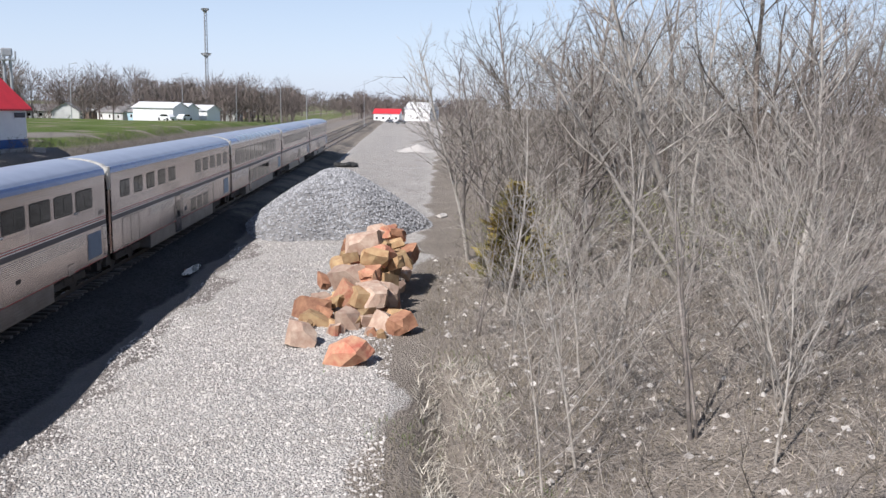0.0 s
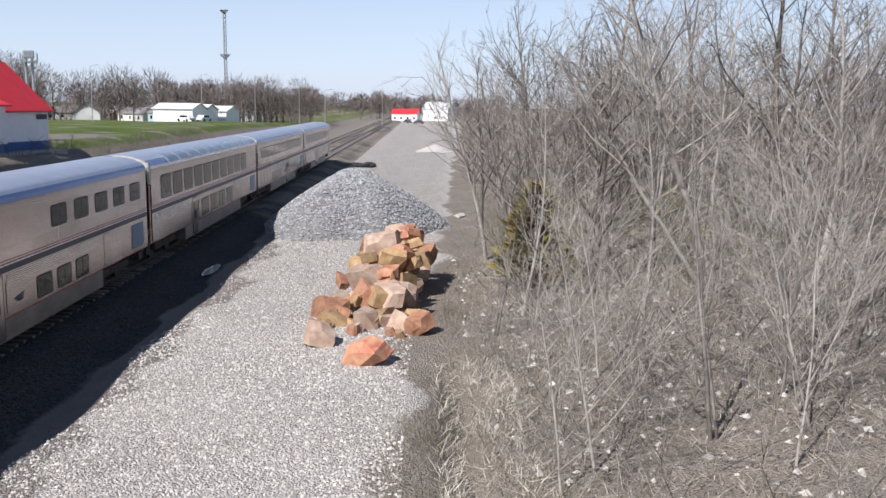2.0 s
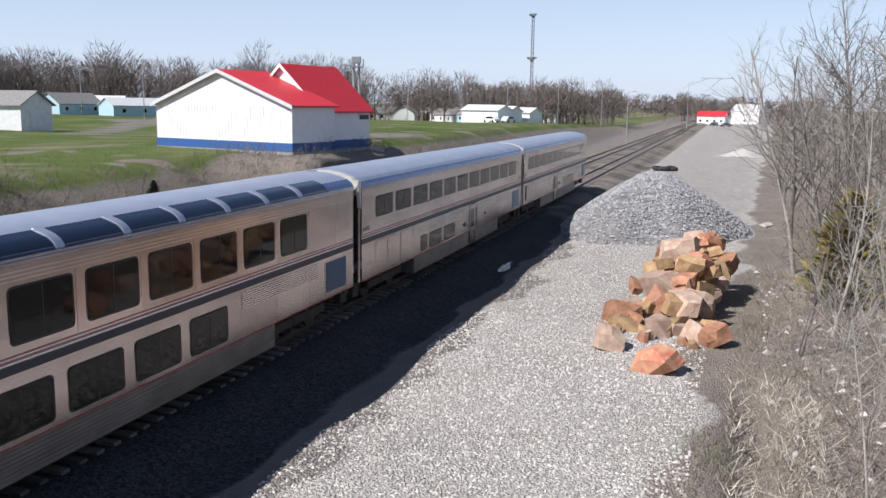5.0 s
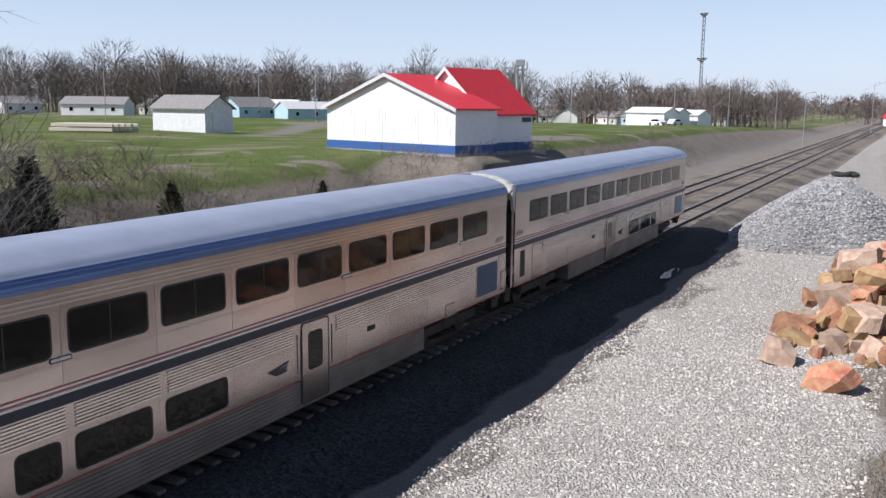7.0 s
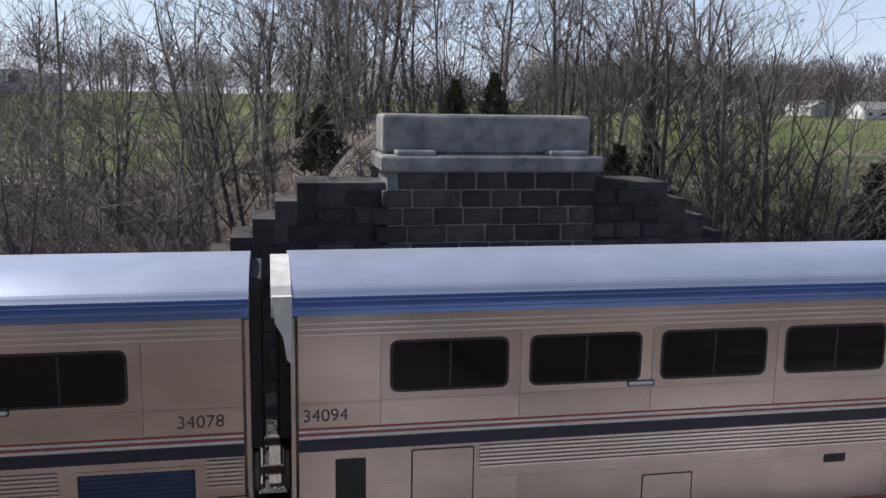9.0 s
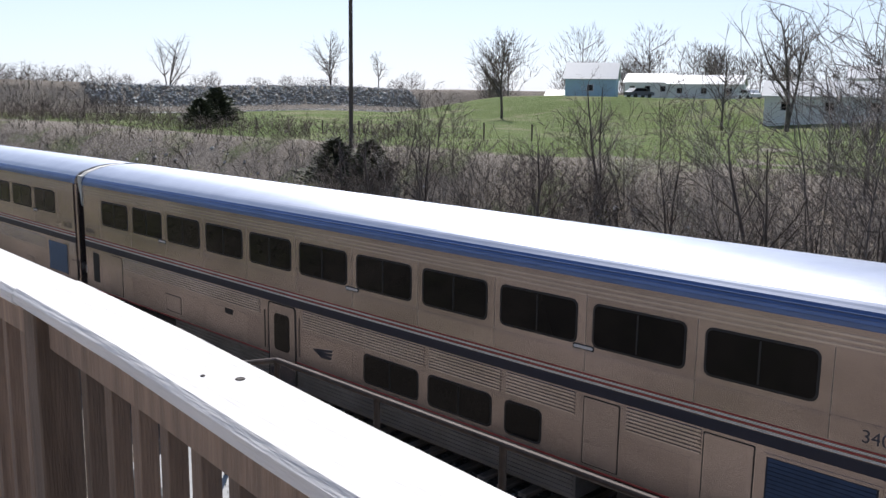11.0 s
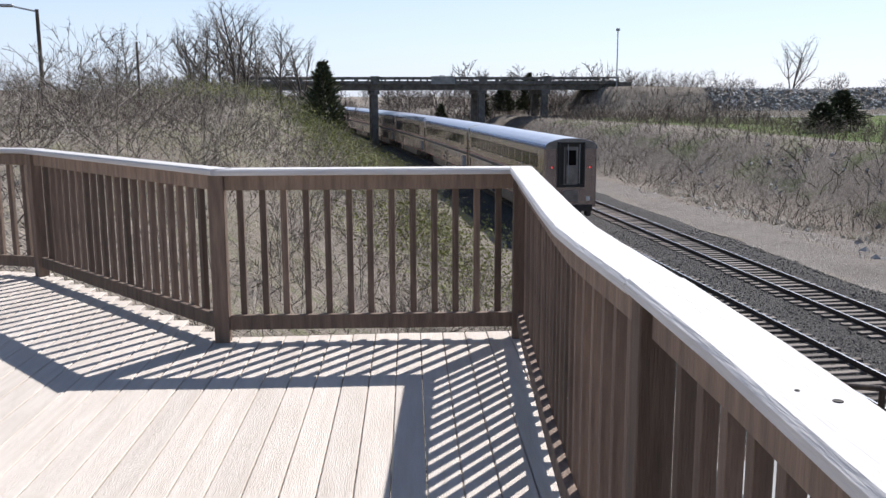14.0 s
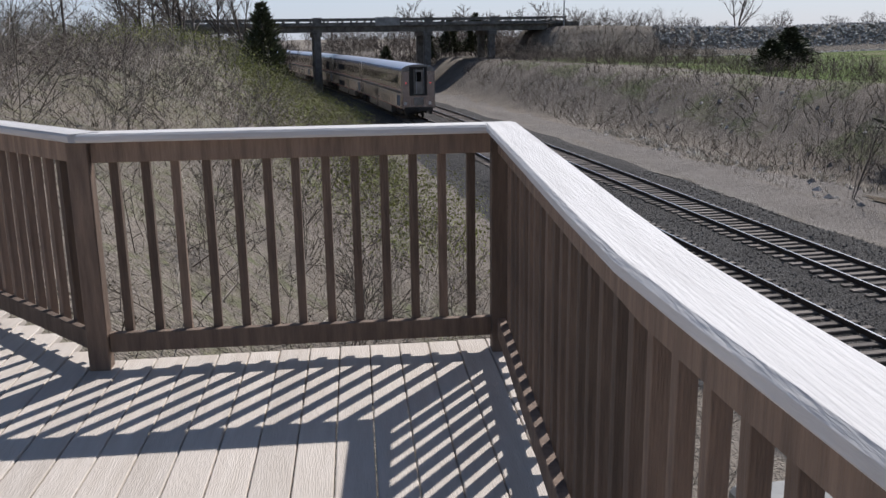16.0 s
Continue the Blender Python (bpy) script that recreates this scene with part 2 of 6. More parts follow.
def ring_mesh(name, body, tips, sides):
    verts, loops, starts, vn, ln = [], [], [], 0, 0
    for s, cone in ((body, False), (tips, True)):
        n = len(s)
        if not n:
            continue
        a, b = s[:, :3], s[:, 3:6]
        d = b - a
        d /= np.linalg.norm(d, axis=1, keepdims=True) + 1e-9
        ref = np.where(np.abs(d[:, 2:3]) > 0.9, np.array([[1.0, 0, 0]]), np.array([[0, 0, 1.0]]))
        u = np.cross(d, ref)
        u /= np.linalg.norm(u, axis=1, keepdims=True) + 1e-9
        w = np.cross(d, u)
        per = sides + 1 if cone else 2 * sides
        v = np.zeros((n, per, 3))
        for k in range(sides):
            o = u * math.cos(2 * math.pi * k / sides) + w * math.sin(2 * math.pi * k / sides)
            v[:, k] = a + o * s[:, 6:7]
            if not cone:
                v[:, sides + k] = b + o * s[:, 7:8]
        if cone:
            v[:, sides] = b
        base = (vn + np.arange(n) * per)[:, None]
        faces = []
        for k in range(sides):
            k2 = (k + 1) % sides
            faces.append(base + np.array([[k, k2, sides] if cone else [k, k2, sides + k2, sides + k]]))
        faces = np.concatenate(faces)
        m = faces.shape[1]
        starts.append(ln + np.arange(len(faces)) * m)
        loops.append(faces.ravel())
        verts.append(v.reshape(-1, 3))
        vn += n * per
        ln += faces.size
    verts, loops, starts = np.concatenate(verts), np.concatenate(loops), np.concatenate(starts)
    me = bpy.data.meshes.new(name)
    me.vertices.add(len(verts))
    me.vertices.foreach_set("co", verts.ravel())
    me.loops.add(len(loops))
    me.loops.foreach_set("vertex_index", loops.astype(np.int32))
    me.polygons.add(len(starts))
    me.polygons.foreach_set("loop_start", starts.astype(np.int32))
    me.update(calc_edges=True)
    me.validate()
    return me


def thing(name, label, category, m=None, group="", kind=""):
    ob = new(name)
    ob.empty_display_size = 0.2
    if m is not None:
        ob.matrix_basis = m
    return tagged(ob, label, category, group, kind)


# ---- the lie of the land ----
def smooth(a, b, x):
    t = np.clip((x - a) / (b - a), 0, 1)
    return t * t * (3 - 2 * t)


def line_x(y):
    """Sideways shift of the railway: straight, then a gentle curve beyond y = -45."""
    return np.where(y < -45, 0.0004 * (y + 45) ** 2, 0.0)


def hash_noise(x, y, s):
    return (np.sin(x * 1.7 / s + 1.3 * np.sin(y * 1.1 / s)) + np.sin(y * 1.9 / s + 1.7 * np.sin(x * 0.7 / s + 2.0))) * 0.5


def ground_z(x, y):
    x, y = np.asarray(x, float), np.asarray(y, float)
    u = x - line_x(y)
    z = np.full(np.broadcast(x, y).shape, -0.55)
    # track bed
    bed = smooth(-22.2, -20.6, u) * (1 - smooth(-11.7, -10.2, u))
    z = z + bed * 0.33
    # western bank and plain
    far_n = 1 - smooth(140, 330, y)
    plain = (4.0 - 0.5 * smooth(-10, 40, y)) * far_n + 0.4 * (1 - far_n)
    lip = -25.5 - 4.8 * (1 - smooth(-19, -9, y)) * smooth(-120, -40, y)
    z = z + (plain + 0.55) * smooth(lip, lip - 9, u)
    # the western field rises to the houses
    z = z + 3.3 * smooth(-88, -116, x) * smooth(-120, -98, y) * (1 - smooth(-15, 40, y))
    # level pad of the red-roofed hall
    pad = smooth(-47, -43, x) * (1 - smooth(-25.6, -23.4, x)) * smooth(48.5, 52.5, y) * (1 - smooth(68, 74, y))
    z = z + (3.70 - z) * pad
    # road embankment to the old stone abutment
    z = z + 3.2 * smooth(-21.5, -24.5, u) * np.exp(-((y - 5.6) / 6.5) ** 2) * (1 - smooth(-24, -50, u) * 0.6)
    fill = smooth(-23.5, -24.3, u) * (1 - smooth(-34, -50, u)) * np.exp(-np.abs((y - 5.6) / 5.0) ** 4)
    z = z + np.maximum(6.6 - z, 0) * fill
    # eastern bank south of the deck
    south = 1 - smooth(-9, -4.5, y)
    east_s = smooth(-8.2, 7.0, u + 0.6 * hash_noise(x, y, 9))
    z = z + south * (east_s * 7.0 + 0.9 * smooth(6, 40, u))
    # mound that carries the deck
    m = smooth(-4.0, -3.45, x) * smooth(6.5, 0.5, y) * smooth(-9.5, -4.5, y)
    z = z + m * 5.25
    # ditch and wooded ground to the east
    north = smooth(4, 12, y)
    z = z + north * (-0.95 * np.exp(-((x - 1.2 - 0.5 * hash_noise(x * 0, y, 2.4)) / 0.55) ** 2) * (1 - smooth(24, 29, y)) * (1 - smooth(34, 46, y)) + 1.9 * smooth(2.0, 13, x) + 2.5 * smooth(14, 60, x)) * (1 - smooth(110, 200, y))
    # overpass approach in the south-west
    app = smooth(-41, -46, u) * smooth(-128, -134, y) * smooth(-152, -146, y)
    z = np.where(app > 0, np.maximum(z, z + app * (8.3 - z)), z)
    app2 = smooth(4, 10, x) * smooth(-128, -134, y) * smooth(-152, -146, y)
    z = np.where(app2 > 0, np.maximum(z, z + app2 * (8.3 - z)), z)
    z = z + 0.10 * hash_noise(x, y, 2.3) * (1 - bed) * (1 - smooth(-20, -30, u) * 0.3) * smooth(-30, 5, x + 22)
    z = z + 0.35 * hash_noise(x, y, 15) * (smooth(5, 20, x) + smooth(-30, -50, u))
    return z


def gz(x, y):
    return float(ground_z(x, y))


def axis_steps(*spans):
    out = []
    for a, b, st in spans:
        out += list(np.arange(a, b, st))
    return np.array(out + [spans[-1][1]])


def build_ground():
    xs = axis_steps((-2600, -600, 250), (-600, -150, 30), (-150, -50, 4), (-50, -20, 0.8), (-20, 12, 0.5), (12, 40, 1.2), (40, 120, 8), (120, 600, 60), (600, 2600, 250))
    ys = axis_steps((-2600, -600, 250), (-600, -200, 30), (-200, -60, 2.0), (-60, 60, 0.6), (60, 170, 2.0), (170, 600, 20), (600, 2600, 250))
    gx, gy = np.meshgrid(xs, ys)
    z = ground_z(gx, gy)
    verts = np.stack([gx, gy, z], -1).reshape(-1, 3)
    nx, ny = len(xs), len(ys)
    i = np.arange(nx * ny).reshape(ny, nx)
    quads = np.stack([i[:-1, :-1], i[:-1, 1:], i[1:, 1:], i[1:, :-1]], -1).reshape(-1, 4)
    me = bpy.data.meshes.new("ground")
    me.from_pydata(verts.tolist(), [], quads.tolist())
    x, y = gx.ravel(), gy.ravel()
    u = x - line_x(y)
    wob = 0.5 * hash_noise(x, y, 3.0) + 0.35 * hash_noise(x + 9, y, 1.1)
    # pale limestone gravel yard east of the line, kept out of the train's shadow
    yard = smooth(-9.7, -8.9, u + 0.4 * wob) * (1 - smooth(-0.6 + 0.04 * np.clip(y - 26, 0, 400), 0.6 + 0.05 * np.clip(y - 26, 0, 400), x + 1.1 * wob + 1.6 * (1 - smooth(16, 24, y)) - 0.9 * np.exp(-((y - 22) / 3.0) ** 2) + 1.5 * np.exp(-((y - 31) / 7) ** 2)))
    yard = yard * smooth(-2, 4, y + 1.0 * wob)
    # ballast colour runs past the bed to the train's shadow edge, darkening that shade
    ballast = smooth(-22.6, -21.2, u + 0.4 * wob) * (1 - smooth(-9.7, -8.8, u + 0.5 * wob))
    far_s = smooth(-54, -42, y)
    dirt = smooth(-27.2 - 3.0 * far_s, -26.2 - 2.6 * far_s, u + 0.9 * wob) * (1 - smooth(-22.4, -21.6, u + 0.5 * wob)) * (1 - smooth(-4, 4, y))
    for rut in (-23.1, -24.7, -26.1):
        dirt = dirt * (1 - 0.62 * np.exp(-((u - rut - 0.25 * hash_noise(x * 0, y, 7)) / 0.22) ** 2) * (1 - smooth(-6, 0, y)))
    dirt = np.maximum(dirt, smooth(55, 62, y) * smooth(-29, -27.5, u) * (1 - smooth(-22, -21, u)) * 0.8)
    dirt = np.maximum(dirt, yard * smooth(56, 64, y) * 0.42)
    scuff = smooth(-9.7, -9.2, u + 0.3 * wob) * (1 - smooth(-8.2, -7.3, u + 1.3 * wob)) * smooth(8, 14, y) * (1 - smooth(60, 75, y))
    dirt = np.maximum(dirt, scuff)
    dirt = np.maximum(dirt, 0.9 * np.exp(-((y - 150 + 0.32 * (x + 180)) / 3.2) ** 2) * (1 - smooth(-75, -65, x)) * smooth(-260, -240, x))
    dirt = np.maximum(dirt, 0.8 * np.exp(-((y - 80 - 0.6 * (x + 61)) / 1.5) ** 2) * (1 - smooth(-54, -50, x)) * smooth(-72, -68, x))
    dirt = np.maximum(dirt, 0.95 * np.exp(-((x + 38) / 5.0) ** 2 - ((y - 96) / 9.0) ** 2))
    dirt = np.maximum(dirt, np.exp(-((x + 105 + 0.55 * (y - 150)) / 3.0) ** 2) * smooth(60, 90, y) * (1 - smooth(240, 260, y)))
    dirt = np.maximum(dirt, 0.52 * smooth(-0.4, 0.5, wob) * smooth(0, 2, x) * (1 - smooth(16, 26, x)) * smooth(8, 12, y) * (1 - smooth(40, 50, y)))
    green = smooth(-128, -120, y) * smooth(-0.15, 0.5, wob + 0.55) * smooth(-30.5 - 10 * (1 - smooth(-22, 10, y)), -33.5 - 10 * (1 - smooth(-22, 10, y)), u) * (1 - smooth(170, 320, y) * 0.4)
    green = np.maximum(green, smooth(-37.5, -40, u) * (1 - smooth(-32, -25, y)) * smooth(-128, -124, y))
    green = np.maximum(green, (0.40 + 0.06 * (1 - smooth(-32, -22, y))) * smooth(-0.9, 0.2, wob) * (1 - smooth(-9, -5, y)) * smooth(-7.6, -6, u))
    green = np.maximum(green, 0.50 * smooth(-0.6, 0.3, wob) * (1 - smooth(-20, -8, y)) * smooth(-30.5, -33, u) * smooth(-128, -120, y))
    green = np.maximum(green, 0.35 * smooth(0.2, 0.7, wob) * smooth(0, 2, x) * (1 - smooth(70, 90, y)))
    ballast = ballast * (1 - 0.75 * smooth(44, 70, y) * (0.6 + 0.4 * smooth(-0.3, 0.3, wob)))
    for nm, val in (("gravel", yard), ("ballast", ballast), ("dirt", dirt), ("green", green)):
        at = me.attributes.new(nm, "FLOAT", "POINT")
        at.data.foreach_set("value", np.clip(val, 0, 1).astype(np.float32))
    for p in me.polygons:
        p.use_smooth = True
    m = bpy.data.materials.new("ground_cover")
    m.use_nodes = True
    nt = m.node_tree
    b = nt.nodes["Principled BSDF"]
    b.inputs["Roughness"].default_value = 0.95
    b.inputs["Specular IOR Level"].default_value = 0.15
    geo = nt.nodes.new("ShaderNodeNewGeometry")

    def noise_tex(scale, detail=6):
        n = nt.nodes.new("ShaderNodeTexNoise")
        n.inputs["Scale"].default_value = scale
        n.inputs["Detail"].default_value = detail
        n.inputs["Roughness"].default_value = 0.7
        nt.links.new(geo.outputs["Position"], n.inputs["Vector"])
        return n.outputs["Fac"]

    def ramp(fac, *stops):
        r = nt.nodes.new("ShaderNodeValToRGB")
        els = r.color_ramp.elements
        for k, (pos, col) in enumerate(stops):
            e = els[k] if k < 2 else els.new(pos)
            e.position = pos
            e.color = (*col, 1)
        nt.links.new(fac, r.inputs["Fac"])
        return r.outputs["Color"]

    def mix(fac, a, c, kind="MIX"):
        n = nt.nodes.new("ShaderNodeMix")
        n.data_type = "RGBA"
        n.blend_type = kind
        if isinstance(fac, float):
            n.inputs["Factor"].default_value = fac
        else:
            nt.links.new(fac, n.inputs["Factor"])
        nt.links.new(a, n.inputs["A"])
        nt.links.new(c, n.inputs["B"])
        return n.outputs["Result"]

    def cells(scale):
        v = nt.nodes.new("ShaderNodeTexVoronoi")
        v.inputs["Scale"].default_value = scale
        nt.links.new(geo.outputs["Position"], v.inputs["Vector"])
        return v

    def attr(nm):
        a = nt.nodes.new("ShaderNodeAttribute")
        a.attribute_name = nm
        # break the border up
        ad = nt.nodes.new("ShaderNodeMath")
        ad.operation = "MULTIPLY_ADD"
        nt.links.new(noise_tex(2.5), ad.inputs[0])
        ad.inputs[1].default_value = 0.7
        ad.inputs[2].default_value = -0.35
        s = nt.nodes.new("ShaderNodeMath")
        nt.links.new(a.outputs["Fac"], s.inputs[0])
        nt.links.new(ad.outputs[0], s.inputs[1])
        mr = nt.nodes.new("ShaderNodeMapRange")
        mr.inputs["From Min"].default_value = 0.35
        mr.inputs["From Max"].default_value = 0.65
        nt.links.new(s.outputs[0], mr.inputs["Value"])
        return mr.outputs["Result"]

    dry = mix(0.5, ramp(noise_tex(0.35), (0.3, (0.18, 0.155, 0.13)), (0.7, (0.34, 0.30, 0.26))), ramp(noise_tex(9.0), (0.3, (0.075, 0.06, 0.048)), (0.72, (0.37, 0.32, 0.26))))
    grass = mix(0.45, ramp(noise_tex(0.12), (0.35, (0.08, 0.12, 0.025)), (0.50, (0.12, 0.155, 0.045)), (0.62, (0.24, 0.215, 0.13))), ramp(noise_tex(5.0), (0.3, (0.04, 0.07, 0.012)), (0.75, (0.15, 0.20, 0.045))))
    c1, c2 = cells(16.0), cells(7.0)
    grav = mix(0.35, ramp(c1.outputs["Color"], (0.05, (0.22, 0.20, 0.18)), (0.5, (0.46, 0.43, 0.395)), (0.95, (0.66, 0.63, 0.585))), ramp(noise_tex(0.5), (0.35, (0.33, 0.295, 0.26)), (0.7, (0.50, 0.48, 0.455))))
    # near-black: real ballast plus the shade painted on the strip beside the train
    ballast_and_shade = mix(0.35, ramp(c1.outputs["Color"], (0.1, (0.02, 0.019, 0.018)), (0.9, (0.14, 0.134, 0.13))), ramp(noise_tex(0.6), (0.35, (0.04, 0.036, 0.033)), (0.7, (0.085, 0.08, 0.077))))
    earth = mix(0.5, ramp(noise_tex(0.8), (0.3, (0.16, 0.135, 0.117)), (0.7, (0.265, 0.24, 0.22))), ramp(noise_tex(14.0), (0.3, (0.14, 0.125, 0.112)), (0.7, (0.34, 0.312, 0.285))))
    col = mix(attr("green"), dry, grass)
    col = mix(attr("ballast"), col, ballast_and_shade)
    col = mix(attr("gravel"), col, grav)
    col = mix(attr("dirt"), col, earth)
    nt.links.new(col, b.inputs["Base Color"])
    hb = nt.nodes.new("ShaderNodeMath")
    nt.links.new(c1.outputs["Distance"], hb.inputs[0])
    nt.links.new(noise_tex(6.0), hb.inputs[1])
    bp = nt.nodes.new("ShaderNodeBump")
    bp.inputs["Strength"].default_value = 0.8
    bp.inputs["Distance"].default_value = 0.1
    nt.links.new(hb.outputs[0], bp.inputs["Height"])
    nt.links.new(bp.outputs["Normal"], b.inputs["Normal"])
    me.materials.append(m)
    return tagged(new("ground", me), "dry grass, pale gravel yard and green field", "ground", kind="structure")


build_ground()


# ---- railway ----
TRACKS = (-13.75, -18.02)


def build_track(cx, label):
    tr = thing("railway_track", label, "track", kind="structure")
    ys = np.concatenate([np.arange(-330, -45, 6.0), np.arange(-45, 60, 15.0), np.arange(60, 660, 40.0)])
    for side in (-0.7525, 0.7525):
        for nm, mat, w, z0, z1 in (("rail", RAIL_SIDE, 0.036, -0.16, -0.004), ("rail_head", RAIL_TOP, 0.03, -0.004, 0.0)):
            bm = bmesh.new()
            prev = None
            for y in ys:
                x = cx + side + float(line_x(y))
                ring = [bm.verts.new((x + a, y, h)) for a, h in ((-w, z0), (w, z0), (w, z1), (-w, z1))]
                if prev:
                    for k in range(4):
                        bm.faces.new((prev[k], prev[(k + 1) % 4], ring[(k + 1) % 4], ring[k]))
                prev = ring
            part(nm, bm, mat, tr)
    tie = raw_mesh("tie", *box_data(-1.29, -0.115, -0.30, 1.29, 0.115, -0.145, 0.015), TIE)
    rng = random.Random(int(-cx * 10))
    y = -63.0
    while y < 0:
        o = part("tie", tie, TIE, tr)
        o.matrix_basis = pose(cx + float(line_x(y)) + rng.uniform(-0.06, 0.06), y, rng.uniform(-0.02, 0.012), 0, 0, rng.uniform(-1.5, 1.5))
        y += 0.54
    verts, faces = [], []
    for y in list(np.arange(-200, -63, 0.54)) + list(np.arange(0, 240, 0.54)):
        v, f = box_data(-1.29, -0.115, -0.30, 1.29, 0.115, -0.145, 0.0)
        n = len(verts)
        dx = cx + float(line_x(y)) + rng.uniform(-0.06, 0.06)
        verts += [(a + dx, b + y, c + rng.uniform(-0.004, 0.004)) for a, b, c in v]
        faces += [tuple(i + n for i in q) for q in f]
    o = part("more_ties", raw_mesh("more_ties", verts, faces, TIE), TIE, tr)
    o["kind"] = "stuff"


def box_data(x0, y0, z0, x1, y1, z1, bevel):
    bm = box(bmesh.new(), x0, y0, z0, x1, y1, z1, bevel)
    bm.verts.index_update()
    v = [tuple(p.co) for p in bm.verts]
    f = [tuple(p.index for p in q.verts) for q in bm.faces]
    bm.free()
    return v, f


build_track(TRACKS[0], "steel rails on weathered timber ties, main track")
build_track(TRACKS[1], "steel rails on pale weathered ties, second track")

# ---- the train ----
CAR_L = 25.91
HALF = 1.55


def flat_text(txt, size, mat, parent, m):
    cu = bpy.data.curves.new("number", "FONT")
    cu.body, cu.size, cu.extrude = txt, size, 0.002
    tmp = bpy.data.objects.new("number", cu)
    me = bpy.data.meshes.new_from_object(tmp)
    me.materials.clear()
    me.materials.append(mat)
    o = part("fleet_number", me, mat, parent)
    o.matrix_basis = m
    bpy.data.objects.remove(tmp)
    return o


SIDE_POSE = pose(0, 0, 0, 90, 0, 90)


def build_car(kind, number=""):
    """A double-deck stainless steel coach. Its origin is on the rail at mid-length; its near side is +x, its rear end +y."""
    L2 = CAR_L / 2 - 0.28
    lounge = kind == "lounge"
    car = thing("passenger_car", {"coach": "silver double-deck passenger coach with blue roof edge and navy stripe",
                                  "lounge": "silver double-deck lounge car with tall windows and curved roof glazing",
                                  "coach_b": "silver double-deck passenger coach with blue roof edge and navy stripe",
                                  "diner": "silver double-deck dining car with small grouped windows"}[kind], "train car", group="passenger train")
    # shell: profile swept along the car
    W = HALF
    side = [(-W, 1.0), (W, 1.0), (W, 4.34), (-W, 4.34)]
    bm = prism(bmesh.new(), side, "y", -L2, L2)
    es = [e for e in bm.edges if abs(e.verts[0].co.z - e.verts[1].co.z) > 1]
    bmesh.ops.bevel(bm, geom=es, offset=0.10, segments=3, affect="EDGES")
    part("body", bm, STAINLESS, car)
    arc = [(W + 0.005, 4.34), (W - 0.02, 4.47), (W - 0.08, 4.58), (W - 0.26, 4.71), (0.85, 4.85), (0.42, 4.915), (0, 4.93)]

    def strip(pts, name, mat, y0=-L2, y1=L2, th=0.03, label="", flip=False):
        ext = [(2 * pts[0][0] - pts[1][0], 2 * pts[0][1] - pts[1][1])] + list(pts) + [(2 * pts[-1][0] - pts[-2][0], 2 * pts[-1][1] - pts[-2][1])]
        fine = []
        for p0, p1, p2, p3 in zip(ext, ext[1:], ext[2:], ext[3:]):
            for q in (0.0, 0.25, 0.5, 0.75):
                fine.append(tuple(0.5 * (2 * b0 + (c0 - a0) * q + (2 * a0 - 5 * b0 + 4 * c0 - d0) * q * q + (3 * b0 - a0 - 3 * c0 + d0) * q ** 3) for a0, b0, c0, d0 in zip(p0, p1, p2, p3)))
        pts = fine + [tuple(pts[-1])]
        pts = [(-x, z) for x, z in pts] if flip else pts
        inner = [(x * 0.985, z - th) for x, z in pts[::-1]]
        return part(name, prism(bmesh.new(), pts + inner, "y", y0, y1), mat, car, label)
    if lounge:
        strip([(x, z) for x, z in arc[3:]], "roof", ROOF_METAL)
        strip([(x, z) for x, z in arc[3:]], "roof", ROOF_METAL, flip=True)
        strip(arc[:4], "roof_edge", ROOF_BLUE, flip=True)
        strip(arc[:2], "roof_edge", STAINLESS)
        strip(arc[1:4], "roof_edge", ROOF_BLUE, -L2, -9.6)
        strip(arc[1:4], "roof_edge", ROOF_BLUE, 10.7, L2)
        for k in range(10):
            y0 = -9.6 + k * 2.03
            strip([(x + 0.012, z + 0.012) for x, z in arc[1:4]] + [(1.02, 4.82)], "roof_window", BLUE_GLASS, y0 + 0.12, y0 + 1.93)
            strip([(x + 0.03, z + 0.03) for x, z in arc[1:4]] + [(1.0, 4.85)], "roof_rib", ROOF_METAL, y0 - 0.11, y0 + 0.12)
    else:
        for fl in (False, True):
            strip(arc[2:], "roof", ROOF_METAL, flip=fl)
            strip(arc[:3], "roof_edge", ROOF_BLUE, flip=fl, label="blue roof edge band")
    # end caps under the roof arc
    cap = [(x, z) for x, z in arc] + [(-x, z) for x, z in arc[-2::-1]]
    for y0, y1 in ((-L2, -L2 + 0.03), (L2 - 0.03, L2)):
        part("roof_end", prism(bmesh.new(), [(x * 0.99, z - 0.01) for x, z in cap], "y", y0, y1), STAINLESS_DIRTY, car)
    # stripes
    for nm, mat, z0, z1, d in (("navy_band", NAVY, 2.35, 2.53, 0.006), ("white_line", STRIPE_WHITE, 2.545, 2.575, 0.005), ("red_line", STRIPE_RED, 2.59, 2.62, 0.005),
                               ("white_line", STRIPE_WHITE, 2.635, 2.66, 0.005), ("red_line", STRIPE_RED, 2.675, 2.70, 0.005), ("red_line", STRIPE_RED, 1.0, 1.03, 0.006)):
        part(nm, boxes((W - 0.02, -L2 + 0.1, z0, W + d, L2 - 0.1, z1)), mat, car)
    # letterboard ribs and sills
    for z in (4.05, 4.13, 4.21):
        part("letterboard_rib", boxes((W - 0.01, -L2 + 0.1, z, W + 0.012, L2 - 0.1, z + 0.03)), FLUTE, car)
    for k in range(12):
        yy = -L2 + 1.25 + k * 2.06
        part("panel_seam", boxes((W - 0.01, yy, 2.72, W + 0.004, yy + 0.012, 4.03)), STAINLESS_DIRTY, car)
